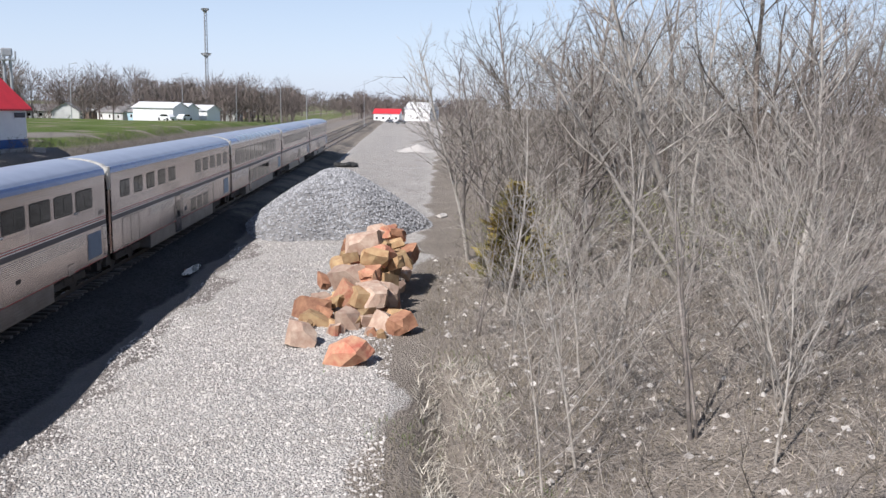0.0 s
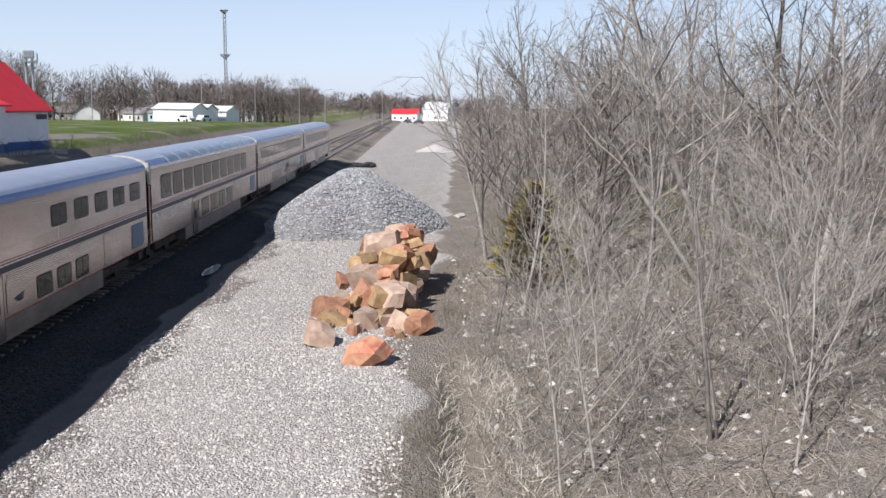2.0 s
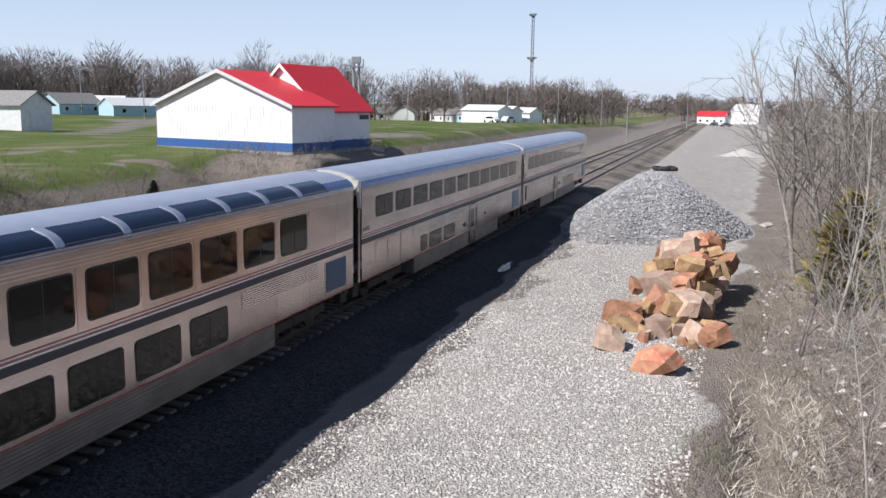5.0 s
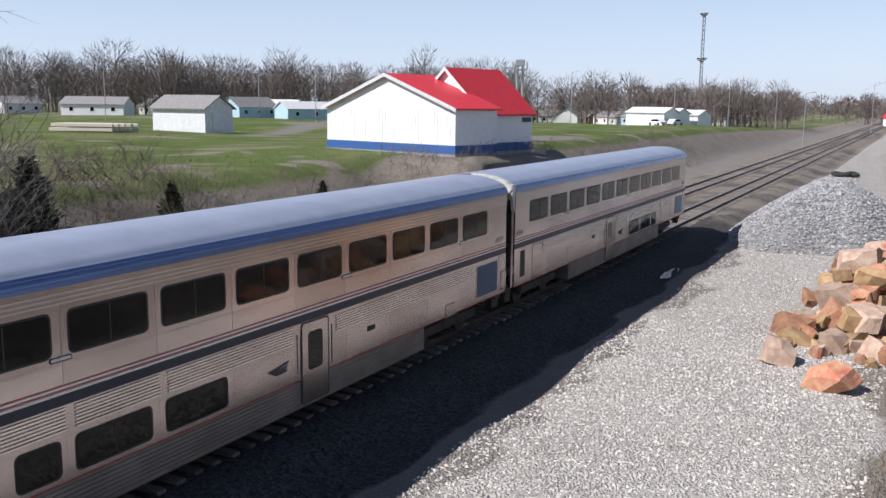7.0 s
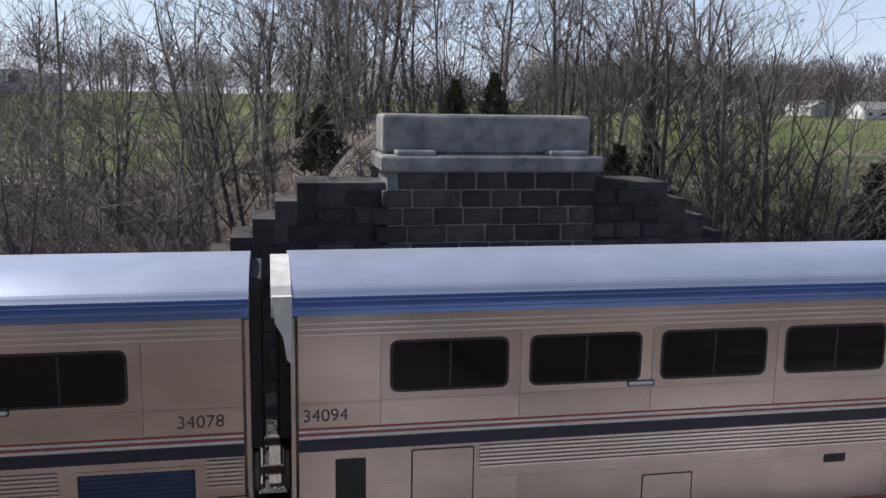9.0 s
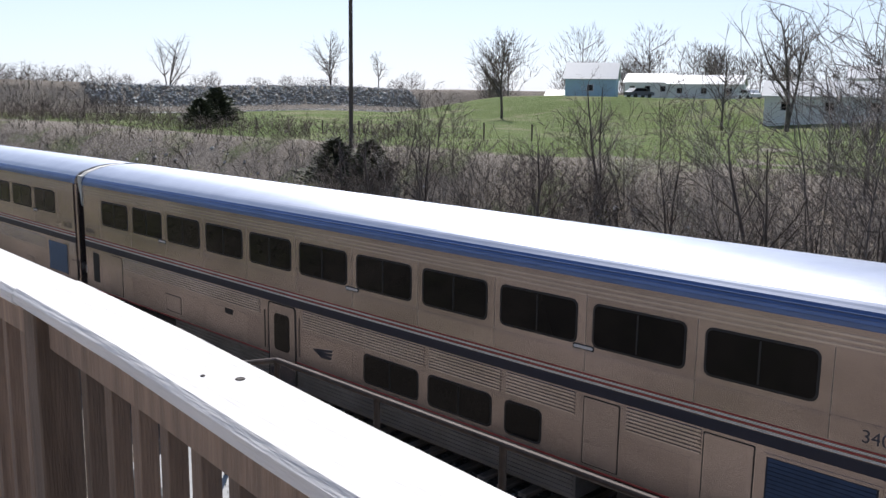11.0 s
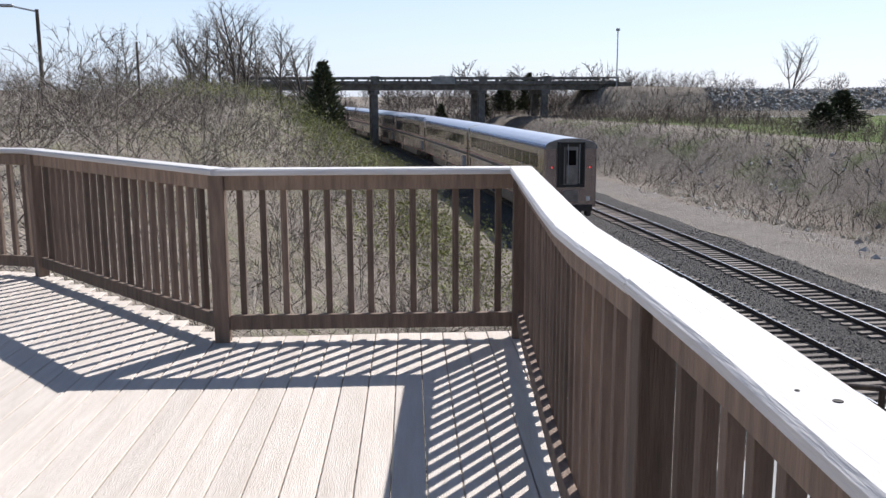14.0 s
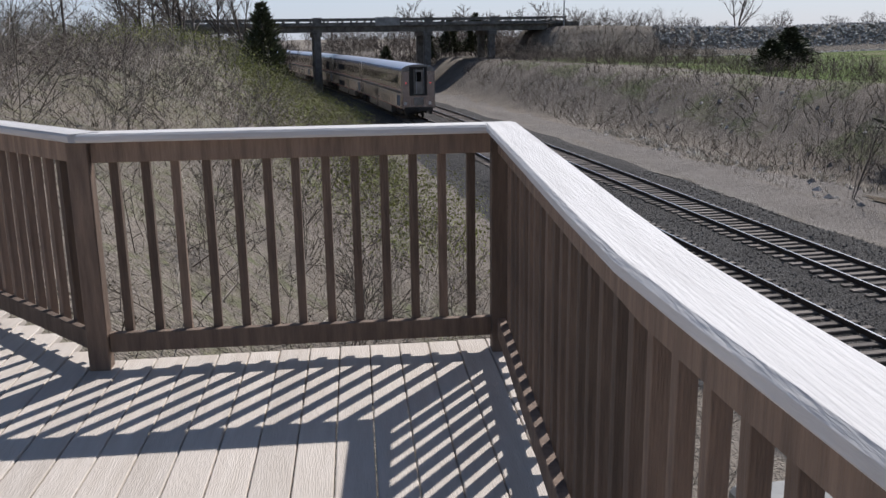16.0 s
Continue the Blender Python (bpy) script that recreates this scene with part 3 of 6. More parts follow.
    for k in range(13):
        y0, y1 = max(-L2 + 0.12, -L2 + 1.262 + (k - 1) * 2.06), min(L2 - 0.12, -L2 + 1.25 + k * 2.06)
        part("side_panel", boxes((W - 0.01, y0, 2.72, W + 0.003, y1, 3.04)), PANEL, car)
        if not lounge:
            part("side_panel", boxes((W - 0.01, y0, 3.085, W + 0.003, y1, 4.03)), PANEL, car)
        part("side_panel", boxes((W - 0.01, y0, 1.04, W + 0.003, y1, 1.80)), PANEL, car)
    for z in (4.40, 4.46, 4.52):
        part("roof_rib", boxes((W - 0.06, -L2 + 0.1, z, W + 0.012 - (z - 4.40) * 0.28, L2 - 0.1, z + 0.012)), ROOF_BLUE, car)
    part("side_sill", boxes((W - 0.01, -L2 + 0.1, 3.05, W + 0.008, L2 - 0.1, 3.075)), STAINLESS, car)

    def pane(name, y0, y1, z0, z1, mat=DARK_GLASS, r=0.09, mullion=True):
        fr = part(name, prism(bmesh.new(), rounded(y0 - 0.04, y1 + 0.04, z0 - 0.04, z1 + 0.04, r + 0.03), "x", W - 0.02, W + 0.010), GASKET, car)
        part("pane", prism(bmesh.new(), rounded(y0, y1, z0, z1, r), "x", W - 0.02, W + 0.016), mat, fr)
        if mullion:
            part("mullion", boxes((W - 0.01, (y0 + y1) / 2 - 0.015, z0 + 0.02, W + 0.020, (y0 + y1) / 2 + 0.015, z1 - 0.02)), GASKET, fr)

    def flutes(y0, y1, z0=1.80, z1=2.30, step=0.062):
        z = z0
        while z < z1 - 0.02:
            part("flute", prism(bmesh.new(), [(W - 0.01, z), (W + 0.026, z + 0.012), (W + 0.026, z + step - 0.026), (W - 0.01, z + step - 0.012)], "y", y0, y1), FLUTE, car)
            z += step

    def door(y0, y1, z0=0.42, z1=2.30):
        d = part("side_door", prism(bmesh.new(), rounded(y0, y1, z0, z1, 0.08), "x", W - 0.03, W + 0.012), STAINLESS, car)
        part("door_gasket", prism(bmesh.new(), rounded(y0 - 0.05, y1 + 0.05, z0 - 0.03, z1 + 0.04, 0.1), "x", W - 0.03, W + 0.006), GASKET, d)
        part("pane", prism(bmesh.new(), rounded(y0 + 0.22, y1 - 0.22, z0 + 0.75, z1 - 0.22, 0.1), "x", W - 0.02, W + 0.02), DARK_GLASS, d)
        for yy in (y0 - 0.12, y1 + 0.10):
            part("grab_rail", tube(bmesh.new(), (W + 0.05, yy, 1.15), (W + 0.05, yy, 2.1), 0.016, n=6), GASKET, d)

    def panel(name, y0, y1, z0, z1, mat=STAINLESS, d=0.012):
        p = part(name, prism(bmesh.new(), rounded(y0, y1, z0, z1, 0.02, 1), "x", W - 0.02, W + d), mat, car)
        part("joint", prism(bmesh.new(), rounded(y0 - 0.02, y1 + 0.02, z0 - 0.02, z1 + 0.02, 0.02, 1), "x", W - 0.02, W + d - 0.008), GASKET, p)
        return p

    def louvre(y0, y1, z0, z1):
        p = part("louvre", boxes((W - 0.02, y0, z0, W + 0.01, y1, z1)), LOUVRE_BLUE, car)
        bm = bmesh.new()
        z = z0 + 0.03
        while z < z1 - 0.05:
            prism(bm, [(W, z), (W + 0.035, z), (W + 0.012, z + 0.045)], "y", y0 + 0.03, y1 - 0.03)
            z += 0.065
        part("slat", bm, LOUVRE_SLAT, p)
        part("louvre_frame", boxes((W, y0 - 0.05, z0 - 0.05, W + 0.012, y0, z1 + 0.05), (W, y1, z0 - 0.05, W + 0.012, y1 + 0.05, z1 + 0.05),
                                   (W, y0, z1, W + 0.012, y1, z1 + 0.05), (W, y0, z0 - 0.05, W + 0.012, y1, z0)), STAINLESS, p)
    R = CAR_L / 2
    if lounge:
        for k in range(10):
            pane("window", R - 24.0 + k * 2.05, R - 24.0 + k * 2.05 + 1.62, 2.90, 3.92)
        for k in range(4):
            pane("window", R - 16.5 + k * 2.1, R - 16.5 + k * 2.1 + 1.65, 1.18, 2.05)
        door(R - 18.4, R - 17.5)
        flutes(R - 25, R - 19)
        flutes(R - 7.8, R - 3.2)
        panel("lower_panel", R - 17.0, R - 8.0, 2.1, 2.3, d=0.005)
        louvre(R - 2.6, R - 1.0, 1.2, 2.2)
    elif kind == "coach_b":
        for k in range(11):
            pane("window", R - 24.2 + k * 2.06, R - 22.53 + k * 2.06, 3.22, 3.91)
        for a, b in ((-15.95, -14.3), (-18.0, -16.35), (-19.15, -18.35)):
            pane("window", R + a, R + b, 1.16, 1.75, mullion=b - a > 1)
        door(R - 11.75, R - 10.75)
        flutes(R - 10.4, R - 2.85, 1.85)
        flutes(R - 15.9, R - 12.1, 1.9)
        flutes(R - 18.0, R - 16.1, 1.9)
        flutes(R - 20.2, R - 18.2, 1.9)
        flutes(R - 0.9, R - 0.4, 1.9)
        louvre(R - 2.6, R - 1.05, 1.2, 2.2)
        panel("hatch", R - 4.7, R - 4.1, 0.98, 1.36)
        panel("placard", R - 9.0, R - 8.65, 1.55, 1.65, GASKET)
        panel("equipment_hatch", R - 0.75, R - 0.35, 1.15, 1.75)
        for a in (-24.2, -23.0, -21.6):
            panel("equipment_door", R + a, R + a + 0.95, 1.1, 2.28)
        for y in (-3.7, -10.0, -18.3):
            panel("seat_sign", R + y - 0.12, R + y + 0.28, 3.12, 3.17, STRIPE_WHITE, 0.02)
    elif kind == "coach":
        for k in range(11):
            pane("window", R - 24.2 + k * 2.06, R - 22.53 + k * 2.06, 3.22, 3.91)
        for a, b in ((-11.6, -9.95), (-9.6, -7.95), (-7.55, -6.75)):
            pane("window", R + a, R + b, 1.16, 1.75, mullion=b - a > 1)
        door(R - 15.2, R - 14.15)
        flutes(R - 22.9, R - 15.6, 1.95)
        flutes(R - 13.8, R - 9.75, 1.9)
        flutes(R - 9.6, R - 7.7, 1.9)
        flutes(R - 7.55, R - 6.0, 1.9)
        flutes(R - 4.95, R - 3.6, 1.9)
        flutes(R - 0.9, R - 0.4, 1.9)
        panel("equipment_door", R - 5.8, R - 5.1, 1.1, 2.28)
        panel("equipment_door", R - 3.55, R - 2.75, 1.1, 2.28)
        panel("equipment_door", R - 23.9, R - 23.0, 1.1, 2.28)
        panel("equipment_hatch", R - 25.0, R - 24.6, 1.3, 2.2, GASKET)
        panel("equipment_hatch", R - 0.75, R - 0.35, 1.15, 1.75)
        louvre(R - 2.55, R - 0.98, 1.2, 2.2)
        panel("placard", R - 17.2, R - 16.85, 1.68, 1.78, GASKET)
        panel("hatch", R - 20.3, R - 19.5, 1.2, 1.65)
        for y in (-5.95, -12.1, -20.5):
            panel("seat_sign", R + y - 0.12, R + y + 0.28, 3.12, 3.17, STRIPE_WHITE, 0.02)
    else:
        for k in list(range(5)) + list(range(7, 12)):
            pane("window", R - 24.3 + k * 1.98, R - 24.3 + k * 1.98 + 1.25, 3.25, 3.9)
        for a in (-11.8, -10.2, -8.6):
            pane("window", R + a, R + a + 1.15, 1.16, 1.8)
        door(R - 15.2, R - 14.1)
        flutes(R - 20, R - 15.6, 1.95)
        flutes(R - 13.8, R - 6.6, 1.95)
        for a in (-24.2, -23.0, -21.8):
            panel("equipment_door", R + a, R + a + 1.0, 1.1, 2.28)
        louvre(R - 2.55, R - 0.98, 1.2, 2.2)
        panel("equipment_door", R - 5.8, R - 5.0, 1.1, 2.28)
    # three-bar emblem beside the door
    for k in range(3):
        y0 = (R - 13.0 if kind == "coach_b" else R - 13.45) + k * 0.10
        part("emblem_bar", prism(bmesh.new(), [(y0, 1.50 - k * 0.035), (y0 + 0.75 - k * 0.13, 1.60 - k * 0.09), (y0 + 0.70 - k * 0.12, 1.54 - k * 0.09), (y0 + 0.30, 1.47 - k * 0.06), (y0 + 0.08, 1.44 - k * 0.05)],
                                 "x", W - 0.01, W + 0.008), LETTER, car)
    if number:
        flat_text(number, 0.26, LETTER, car, Matrix.Translation((W + 0.004, R - 1.28, 2.80)) @ SIDE_POSE)
        flat_text(number, 0.26, LETTER, car, Matrix.Translation((W + 0.004, R - 25.48, 2.80)) @ SIDE_POSE)
    # skirt between the trucks, ribbed
    sk = part("skirt", boxes((-W + 0.05, R - 19.9, 0.32, W - 0.04, R - 5.95, 1.0)), STAINLESS_DIRTY, car)
    for k in range(7):
        part("skirt_rib", boxes((W - 0.05, R - 19.8, 0.38 + k * 0.085, W - 0.012, R - 6.0, 0.42 + k * 0.085)), STAINLESS_DIRTY, sk)
    # ends: diaphragm, corner posts, door, lamps, steps
    for s in (1, -1):
        y = s * L2
        for xx in (-0.80, 0.70):
            part("diaphragm_post", boxes((xx, y - 0.02 if s > 0 else y - 0.17, 2.15, xx + 0.10, y + 0.17 if s > 0 else y + 0.02, 4.72), bevel=0.02), GASKET, car)
        part("diaphragm_head", boxes((-0.80, min(y, y + s * 0.17), 4.62, 0.80, max(y, y + s * 0.17), 4.74), bevel=0.02), GASKET, car)
        part("diaphragm_foot", boxes((-0.80, min(y, y + s * 0.17), 2.16, 0.80, max(y, y + s * 0.17), 2.3), bevel=0.02), GASKET, car)
        dr = part("end_door", boxes((-0.42, min(y, y + s * 0.03), 2.3, 0.42, max(y, y + s * 0.03), 4.45)), STAINLESS_DIRTY, car)
        part("pane", boxes((-0.30, min(y, y + s * 0.045), 3.4, 0.26, max(y, y + s * 0.045), 4.25)), DARK_GLASS, dr)
        part("door_recess", boxes((-0.70, min(y, y + s * 0.02), 2.3, 0.70, max(y, y + s * 0.02), 4.62)), BLACK_IRON, car)
        for xx in (-0.62, -0.52, 0.16, 0.30, 0.44, 0.56):
            part("folding_gate_bar", boxes((xx, min(y, y + s * 0.09), 2.35, xx + 0.035, max(y, y + s * 0.09), 4.58)), GALVANISED if xx in (0.16, -0.52) else GASKET, car)
        part("curtain", boxes((0.60, min(y, y + s * 0.2), 2.3, 0.70, max(y, y + s * 0.2), 4.6)), BLACK_IRON, car)
        for xx in (-1.12, 1.12):
            part("marker_lamp", tube(bmesh.new(), (xx, y, 3.28), (xx, y + s * 0.06, 3.28), 0.042, n=10), RED_LAMP if (s > 0 and kind == "coach") else GASKET, car)
        part("buffer_beam", boxes((-1.3, y - 0.35 if s > 0 else y - 0.05, 0.75, 1.3, y + 0.05 if s > 0 else y + 0.35, 1.12)), BLACK_IRON, car)
        part("coupler", boxes((-0.16, min(y, y + s * 0.42), 0.72, 0.16, max(y, y + s * 0.42), 1.0), bevel=0.03), BLACK_IRON, car)
        part("end_box", boxes((-0.45, min(y, y + s * 0.10), 1.3, 0.45, max(y, y + s * 0.10), 1.95), bevel=0.02), STAINLESS_DIRTY, car)
        for xx in (-1.25, 1.0):
            part("step", boxes((xx, y - 0.5 if s > 0 else y, 0.45, xx + 0.25, y if s > 0 else y + 0.5, 0.95)), BLACK_IRON, car)
            part("placard", boxes((xx + 0.08, min(y, y + s * 0.012), 1.35, xx + 0.3, max(y, y + s * 0.012), 1.6)), STRIPE_WHITE, car)
        for xx in (0.62, 0.9):
            hb = bmesh.new()
            prev = None
            for k in range(9):
                t = k / 8
                p = Vector((xx + 0.28 * t, y + s * (0.12 + 0.12 * math.sin(math.pi * t)), 1.25 - 0.75 * math.sin(math.pi * t)))
                if prev is not None:
                    tube(hb, prev, p, 0.022, n=6)
                prev = p
            part("hose", hb, GASKET, car)
    # pale fabric shroud at the forward roof edge
    part("roof_shroud", prism(bmesh.new(), [(x * 1.012, z + 0.015) for x, z in arc[1:]] + [(0, 4.80), (1.2, 4.60), (W - 0.12, 4.3)], "y", -L2 - 0.26, -L2 + 0.02), CREAM, car, "pale fabric roof shroud")
    part("shroud_flap", prism(bmesh.new(), [(-L2 + 0.03, 4.62), (-L2 - 0.24, 4.62), (-L2 - 0.21, 4.25), (-L2 - 0.10, 4.05), (-L2 - 0.05, 3.72), (-L2 + 0.01, 3.66)], "x", W - 0.10, W + 0.012), CREAM, car, "torn pale fabric flap")
    # trucks
    for yc in (R - 22.2, R - 3.6):
        tk = part("truck", boxes((-1.15, yc - 1.75, 0.42, -0.95, yc + 1.75, 0.72), (0.95, yc - 1.75, 0.42, 1.15, yc + 1.75, 0.72), (-1.0, yc - 0.3, 0.45, 1.0, yc + 0.3, 0.8), bevel=0.03), BLACK_IRON, car)
        for dy in (-1.3, 1.3):
            wb = bmesh.new()
            for sx in (-1, 1):
                tube(wb, (sx * 0.68, yc + dy, 0.455), (sx * 0.82, yc + dy, 0.455), 0.455, n=20)
            tube(wb, (-0.9, yc + dy, 0.455), (0.9, yc + dy, 0.455), 0.08, n=8)
            part("wheelset", wb, BLACK_IRON, tk)
        for dy in (-0.45, 0.45):
            part("spring", tube(bmesh.new(), (1.05, yc + dy, 0.5), (1.05, yc + dy, 1.0), 0.14, n=10), BLACK_IRON, tk)
    return car


def train_rear(t):
    """Where along the line the last car's rear end is at time t."""
    return 140.56 - 11.267 * t - 0.16405 * t * t + 0.36 * math.exp(-((t - 11.05) / 0.5) ** 2) + 0.36 * math.exp(-((t - 11.8) / 0.9) ** 2)


CARS = [build_car("coach", "34094"), build_car("coach_b", "34078"), build_car("lounge"), build_car("diner")]
CARS += [copy_thing(CARS[1], Matrix()), copy_thing(CARS[3], Matrix()), copy_thing(CARS[1], Matrix()), copy_thing(CARS[1], Matrix())]


def unlit(car):
    """Only the last car of the train shows lit tail lamps."""
    plain = None
    for o in car.children_recursive:
        if o.name.startswith("marker_lamp"):
            if o.data.materials[0] == RED_LAMP:
                if plain is None:
                    plain = o.data.copy()
                    plain.materials.clear()
                    plain.materials.append(GASKET)
                o.data = plain.copy()


for c in CARS[1:]:
    unlit(c)


def motions():
    """Everything that moves: each car runs along the line."""
    for k, c in enumerate(CARS):
        rows = []
        for i in range(33):
            t = i * 0.5
            y = train_rear(t) - (k + 0.5) * CAR_L
            x = TRACKS[0] + 0.07 + float(line_x(y))
            slope = 0.0008 * (y + 45) if y < -45 else 0.0
            rows.append((t, pose(x, y, 0, 0, 0, -math.degrees(math.atan(slope)))))
        walk(c, rows)


# ---- the viewing deck ----
DECK_Z = 5.85
DECK_EDGE = [(-1.24, -5.42), (0.67, -5.52), (2.45, -7.85), (6.2, -9.4), (9.0, -4.5), (6.0, 0.55), (-0.65, 0.55), (-0.82, -1.95), (-0.88, -2.8), (-0.95, -3.35)]


def build_deck():
    deck = thing("viewing_deck", "pale weathered timber deck floor", "deck", kind="structure")
    ang = math.radians(5.2)
    rot = Matrix.Rotation(-ang, 2)
    pts = [rot.inverted() @ Vector(p) for p in DECK_EDGE]
    pts = [Vector((p.x, p.y)) for p in pts]
    cx = Vector((3.0, -3.5))
    rng = random.Random(4)
    x = min(p.x for p in pts) - 0.02
    while x < max(p.x for p in pts):
        xm = x + 0.07
        hits = []
        for i, a in enumerate(pts):
            b = pts[(i + 1) % len(pts)]
            if (a.x - xm) * (b.x - xm) < 0:
                hits.append(a.y + (b.y - a.y) * (xm - a.x) / (b.x - a.x))
        hits.sort()
        for k in range(0, len(hits) - 1, 2):
            bm = boxes((x, hits[k] - 0.06, -0.036, x + 0.137, hits[k + 1] + 0.06, 0.0), bevel=0.004)
            o = part("board", bm, DECK_WOOD, deck)
            o.matrix_basis = Matrix.Translation((0, 0, DECK_Z + rng.uniform(-0.002, 0.002))) @ Matrix.Rotation(-ang, 4, "Z")
        x += 0.142
    # rim joists and posts below
    for i, a in enumerate(DECK_EDGE):
        b = DECK_EDGE[(i + 1) % len(DECK_EDGE)]
        a2, b2 = Vector((*a, 0)), Vector((*b, 0))
        ln = (b2 - a2).length
        o = part("rim_joist", boxes((0, -0.02, -0.28, ln, 0.02, -0.04)), RAIL_WOOD, deck)
        o.matrix_basis = Matrix.Translation((a[0], a[1], DECK_Z)) @ Matrix.Rotation(math.atan2(b[1] - a[1], b[0] - a[0]), 4, "Z")
        o = part("support_post", boxes((-0.07, -0.07, min(-0.3, gz(*a) - DECK_Z - 0.3), 0.07, 0.07, -0.04)), RAIL_WOOD, deck)
        o.matrix_basis = Matrix.Translation((a[0] * 0.97 + 0.03 * cx.x, a[1] * 0.97 + 0.03 * cx.y, DECK_Z))


LAY = [0]


def build_railing(pts, ends=(True, False), n=None):
    """Timber railing along pts, first to last: posts, two stringers, balusters and a flat cap board; points between bow it."""
    a, b = Vector((*pts[0], 0)), Vector((*pts[-1], 0))
    ln = (b - a).length
    at = Matrix.Translation((a.x, a.y, DECK_Z)) @ Matrix.Rotation(math.atan2(b.y - a.y, b.x - a.x), 4, "Z")
    rail = thing("deck_railing", "brown timber railing with square balusters and grey cap board", "railing", at, group="deck railings")
    flat = Matrix.Translation((0, 0, -DECK_Z)) @ at
    local = [flat.inverted() @ Vector((*p, 0)) for p in pts]
    ss, oo = [p.x for p in local], [p.y for p in local]

    def bowed(s0, s1, y0, y1, z0, z1, bevel=0.0):
        """A board of one cross-section that follows the bow."""
        steps = [s0] + [v for v in ss if s0 + 0.02 < v < s1 - 0.02] + [s1]
        bm = bmesh.new()
        c = bevel
        sect = [(y0 + c, z0), (y1 - c, z0), (y1, z0 + c), (y1, z1 - c), (y1 - c, z1), (y0 + c, z1), (y0, z1 - c), (y0, z0 + c)] if c else [(y0, z0), (y1, z0), (y1, z1), (y0, z1)]
        rings = []
        for v in steps:
            d = float(np.interp(v, ss, oo))
            rings.append([bm.verts.new((v, d + y, z)) for y, z in sect])
        for r0, r1 in zip(rings, rings[1:]):
            for k in range(len(sect)):
                bm.faces.new((r0[k], r0[(k + 1) % len(sect)], r1[(k + 1) % len(sect)], r1[k]))
        bm.faces.new(rings[0])
        bm.faces.new(rings[-1])
        bmesh.ops.recalc_face_normals(bm, faces=bm.faces[:])
        return bm
    for k, on in enumerate(ends):
        if on:
            part("post", boxes((k * ln - 0.045, -0.045, -0.3, k * ln + 0.045, 0.045, 1.03), bevel=0.004), RAIL_WOOD, rail)
    part("top_stringer", bowed(0.05, ln - 0.05, -0.019, 0.019, 0.94, 1.03, 0.003), RAIL_WOOD, rail)
    part("bottom_stringer", bowed(0.05, ln - 0.05, -0.019, 0.019, 0.075, 0.165, 0.003), RAIL_WOOD, rail)
    LAY[0] += 1
    up = 0.003 * (LAY[0] % 3)
    part("cap_board", bowed(0.002, ln + (0.06 if LAY[0] not in (1, 2) else -0.002), -0.075, 0.075, 1.032 + up, 1.07 + up, 0.010), CAP_WOOD, rail, "pale grey weathered cap board")
    n = n or max(2, round(ln / 0.135))
    bal = raw_mesh("baluster", *box_data(-0.019, 0.019, 0.08, 0.019, 0.057, 1.03, 0.002), RAIL_WOOD)
    rng = random.Random(int(ln * 100))
    for i in range(1, n):
        o = part("baluster", bal, RAIL_WOOD, rail)
        o.matrix_basis = pose(ln * i / n + rng.uniform(-0.004, 0.004), float(np.interp(ln * i / n, ss, oo)), 0, 0, 0, rng.uniform(-1.5, 1.5))
    return rail


build_deck()
WEST_MID = (-0.757, -1.97)
build_railing([(-1.165, -5.33), (-0.868, -3.3), (-0.807, -2.85), (-0.783, -2.5), WEST_MID], (True, True))
w2 = build_railing([WEST_MID, (-0.712, -1.4), (-0.658, -0.9), (-0.622, -0.5), (-0.57, 0.50)], (False, True))
build_railing([(0.67, -5.49), (-1.165, -5.33)], (True, False), n=14)
build_railing([(2.43, -7.80), (0.67, -5.49)], (True, False))
build_railing([(6.1, -9.3), (2.43, -7.80)], (True, False))
build_railing([(8.9, -4.5), (6.1, -9.3)], (True, False))
build_railing([(-0.57, 0.50), (5.9, 0.50)], (False, True))
for kx, ky, r in ((-0.700, -1.113, 0.008), (-0.667, -1.164, 0.004)):
    kb = bmesh.new()
    bmesh.ops.create_cone(kb, cap_ends=True, segments=12, radius1=r, radius2=r * 0.9, depth=0.002, matrix=w2.matrix_basis.inverted() @ Matrix.Translation((kx, ky, DECK_Z + 1.0765)))
    part("knot", kb, KNOT, w2)


def build_pipe_rail():
    pr = thing("pipe_railing", "rusty brown steel pipe railing beside the deck", "railing")
    x, z = -3.0, 5.75
    ys = [-4.36, -3.44, -2.55, -1.62, -0.7, 0.25]
    for k in range(len(ys)):
        part("post", tube(bmesh.new(), (x, ys[k], gz(x, ys[k]) - 0.2), (x, ys[k], z), 0.019), PIPE, pr)
    part("top_rail", tube(bmesh.new(), (x, ys[0], z), (x, ys[-1], z), 0.018), PIPE, pr)
    part("mid_rail", tube(bmesh.new(), (x, ys[0], z - 0.45), (x, ys[-1], z - 0.45), 0.016), PIPE, pr)
    part("end_rail", tube(bmesh.new(), (x, ys[0], z), (x - 0.05, -5.05, z - 0.2), 0.018), PIPE, pr)
    part("end_post", tube(bmesh.new(), (x - 0.05, -5.05, gz(x, -5.05) - 0.2), (x - 0.05, -5.05, z - 0.2), 0.018), PIPE, pr)


build_pipe_rail()
# Added wall, face out of view: it sets what the train's side mirrors.
wall = thing("retaining_wall", "added grey concrete wall beside the deck, mirrored by the train", "wall", kind="structure")
part("face", boxes((-3.75, -5.6, -1.0, -3.4, 1.4, 4.55)), CONCRETE_OLD, wall)
part("coping", boxes((-3.85, -5.7, 4.55, -2.6, 1.5, 4.78), bevel=0.03), CONCRETE, wall)


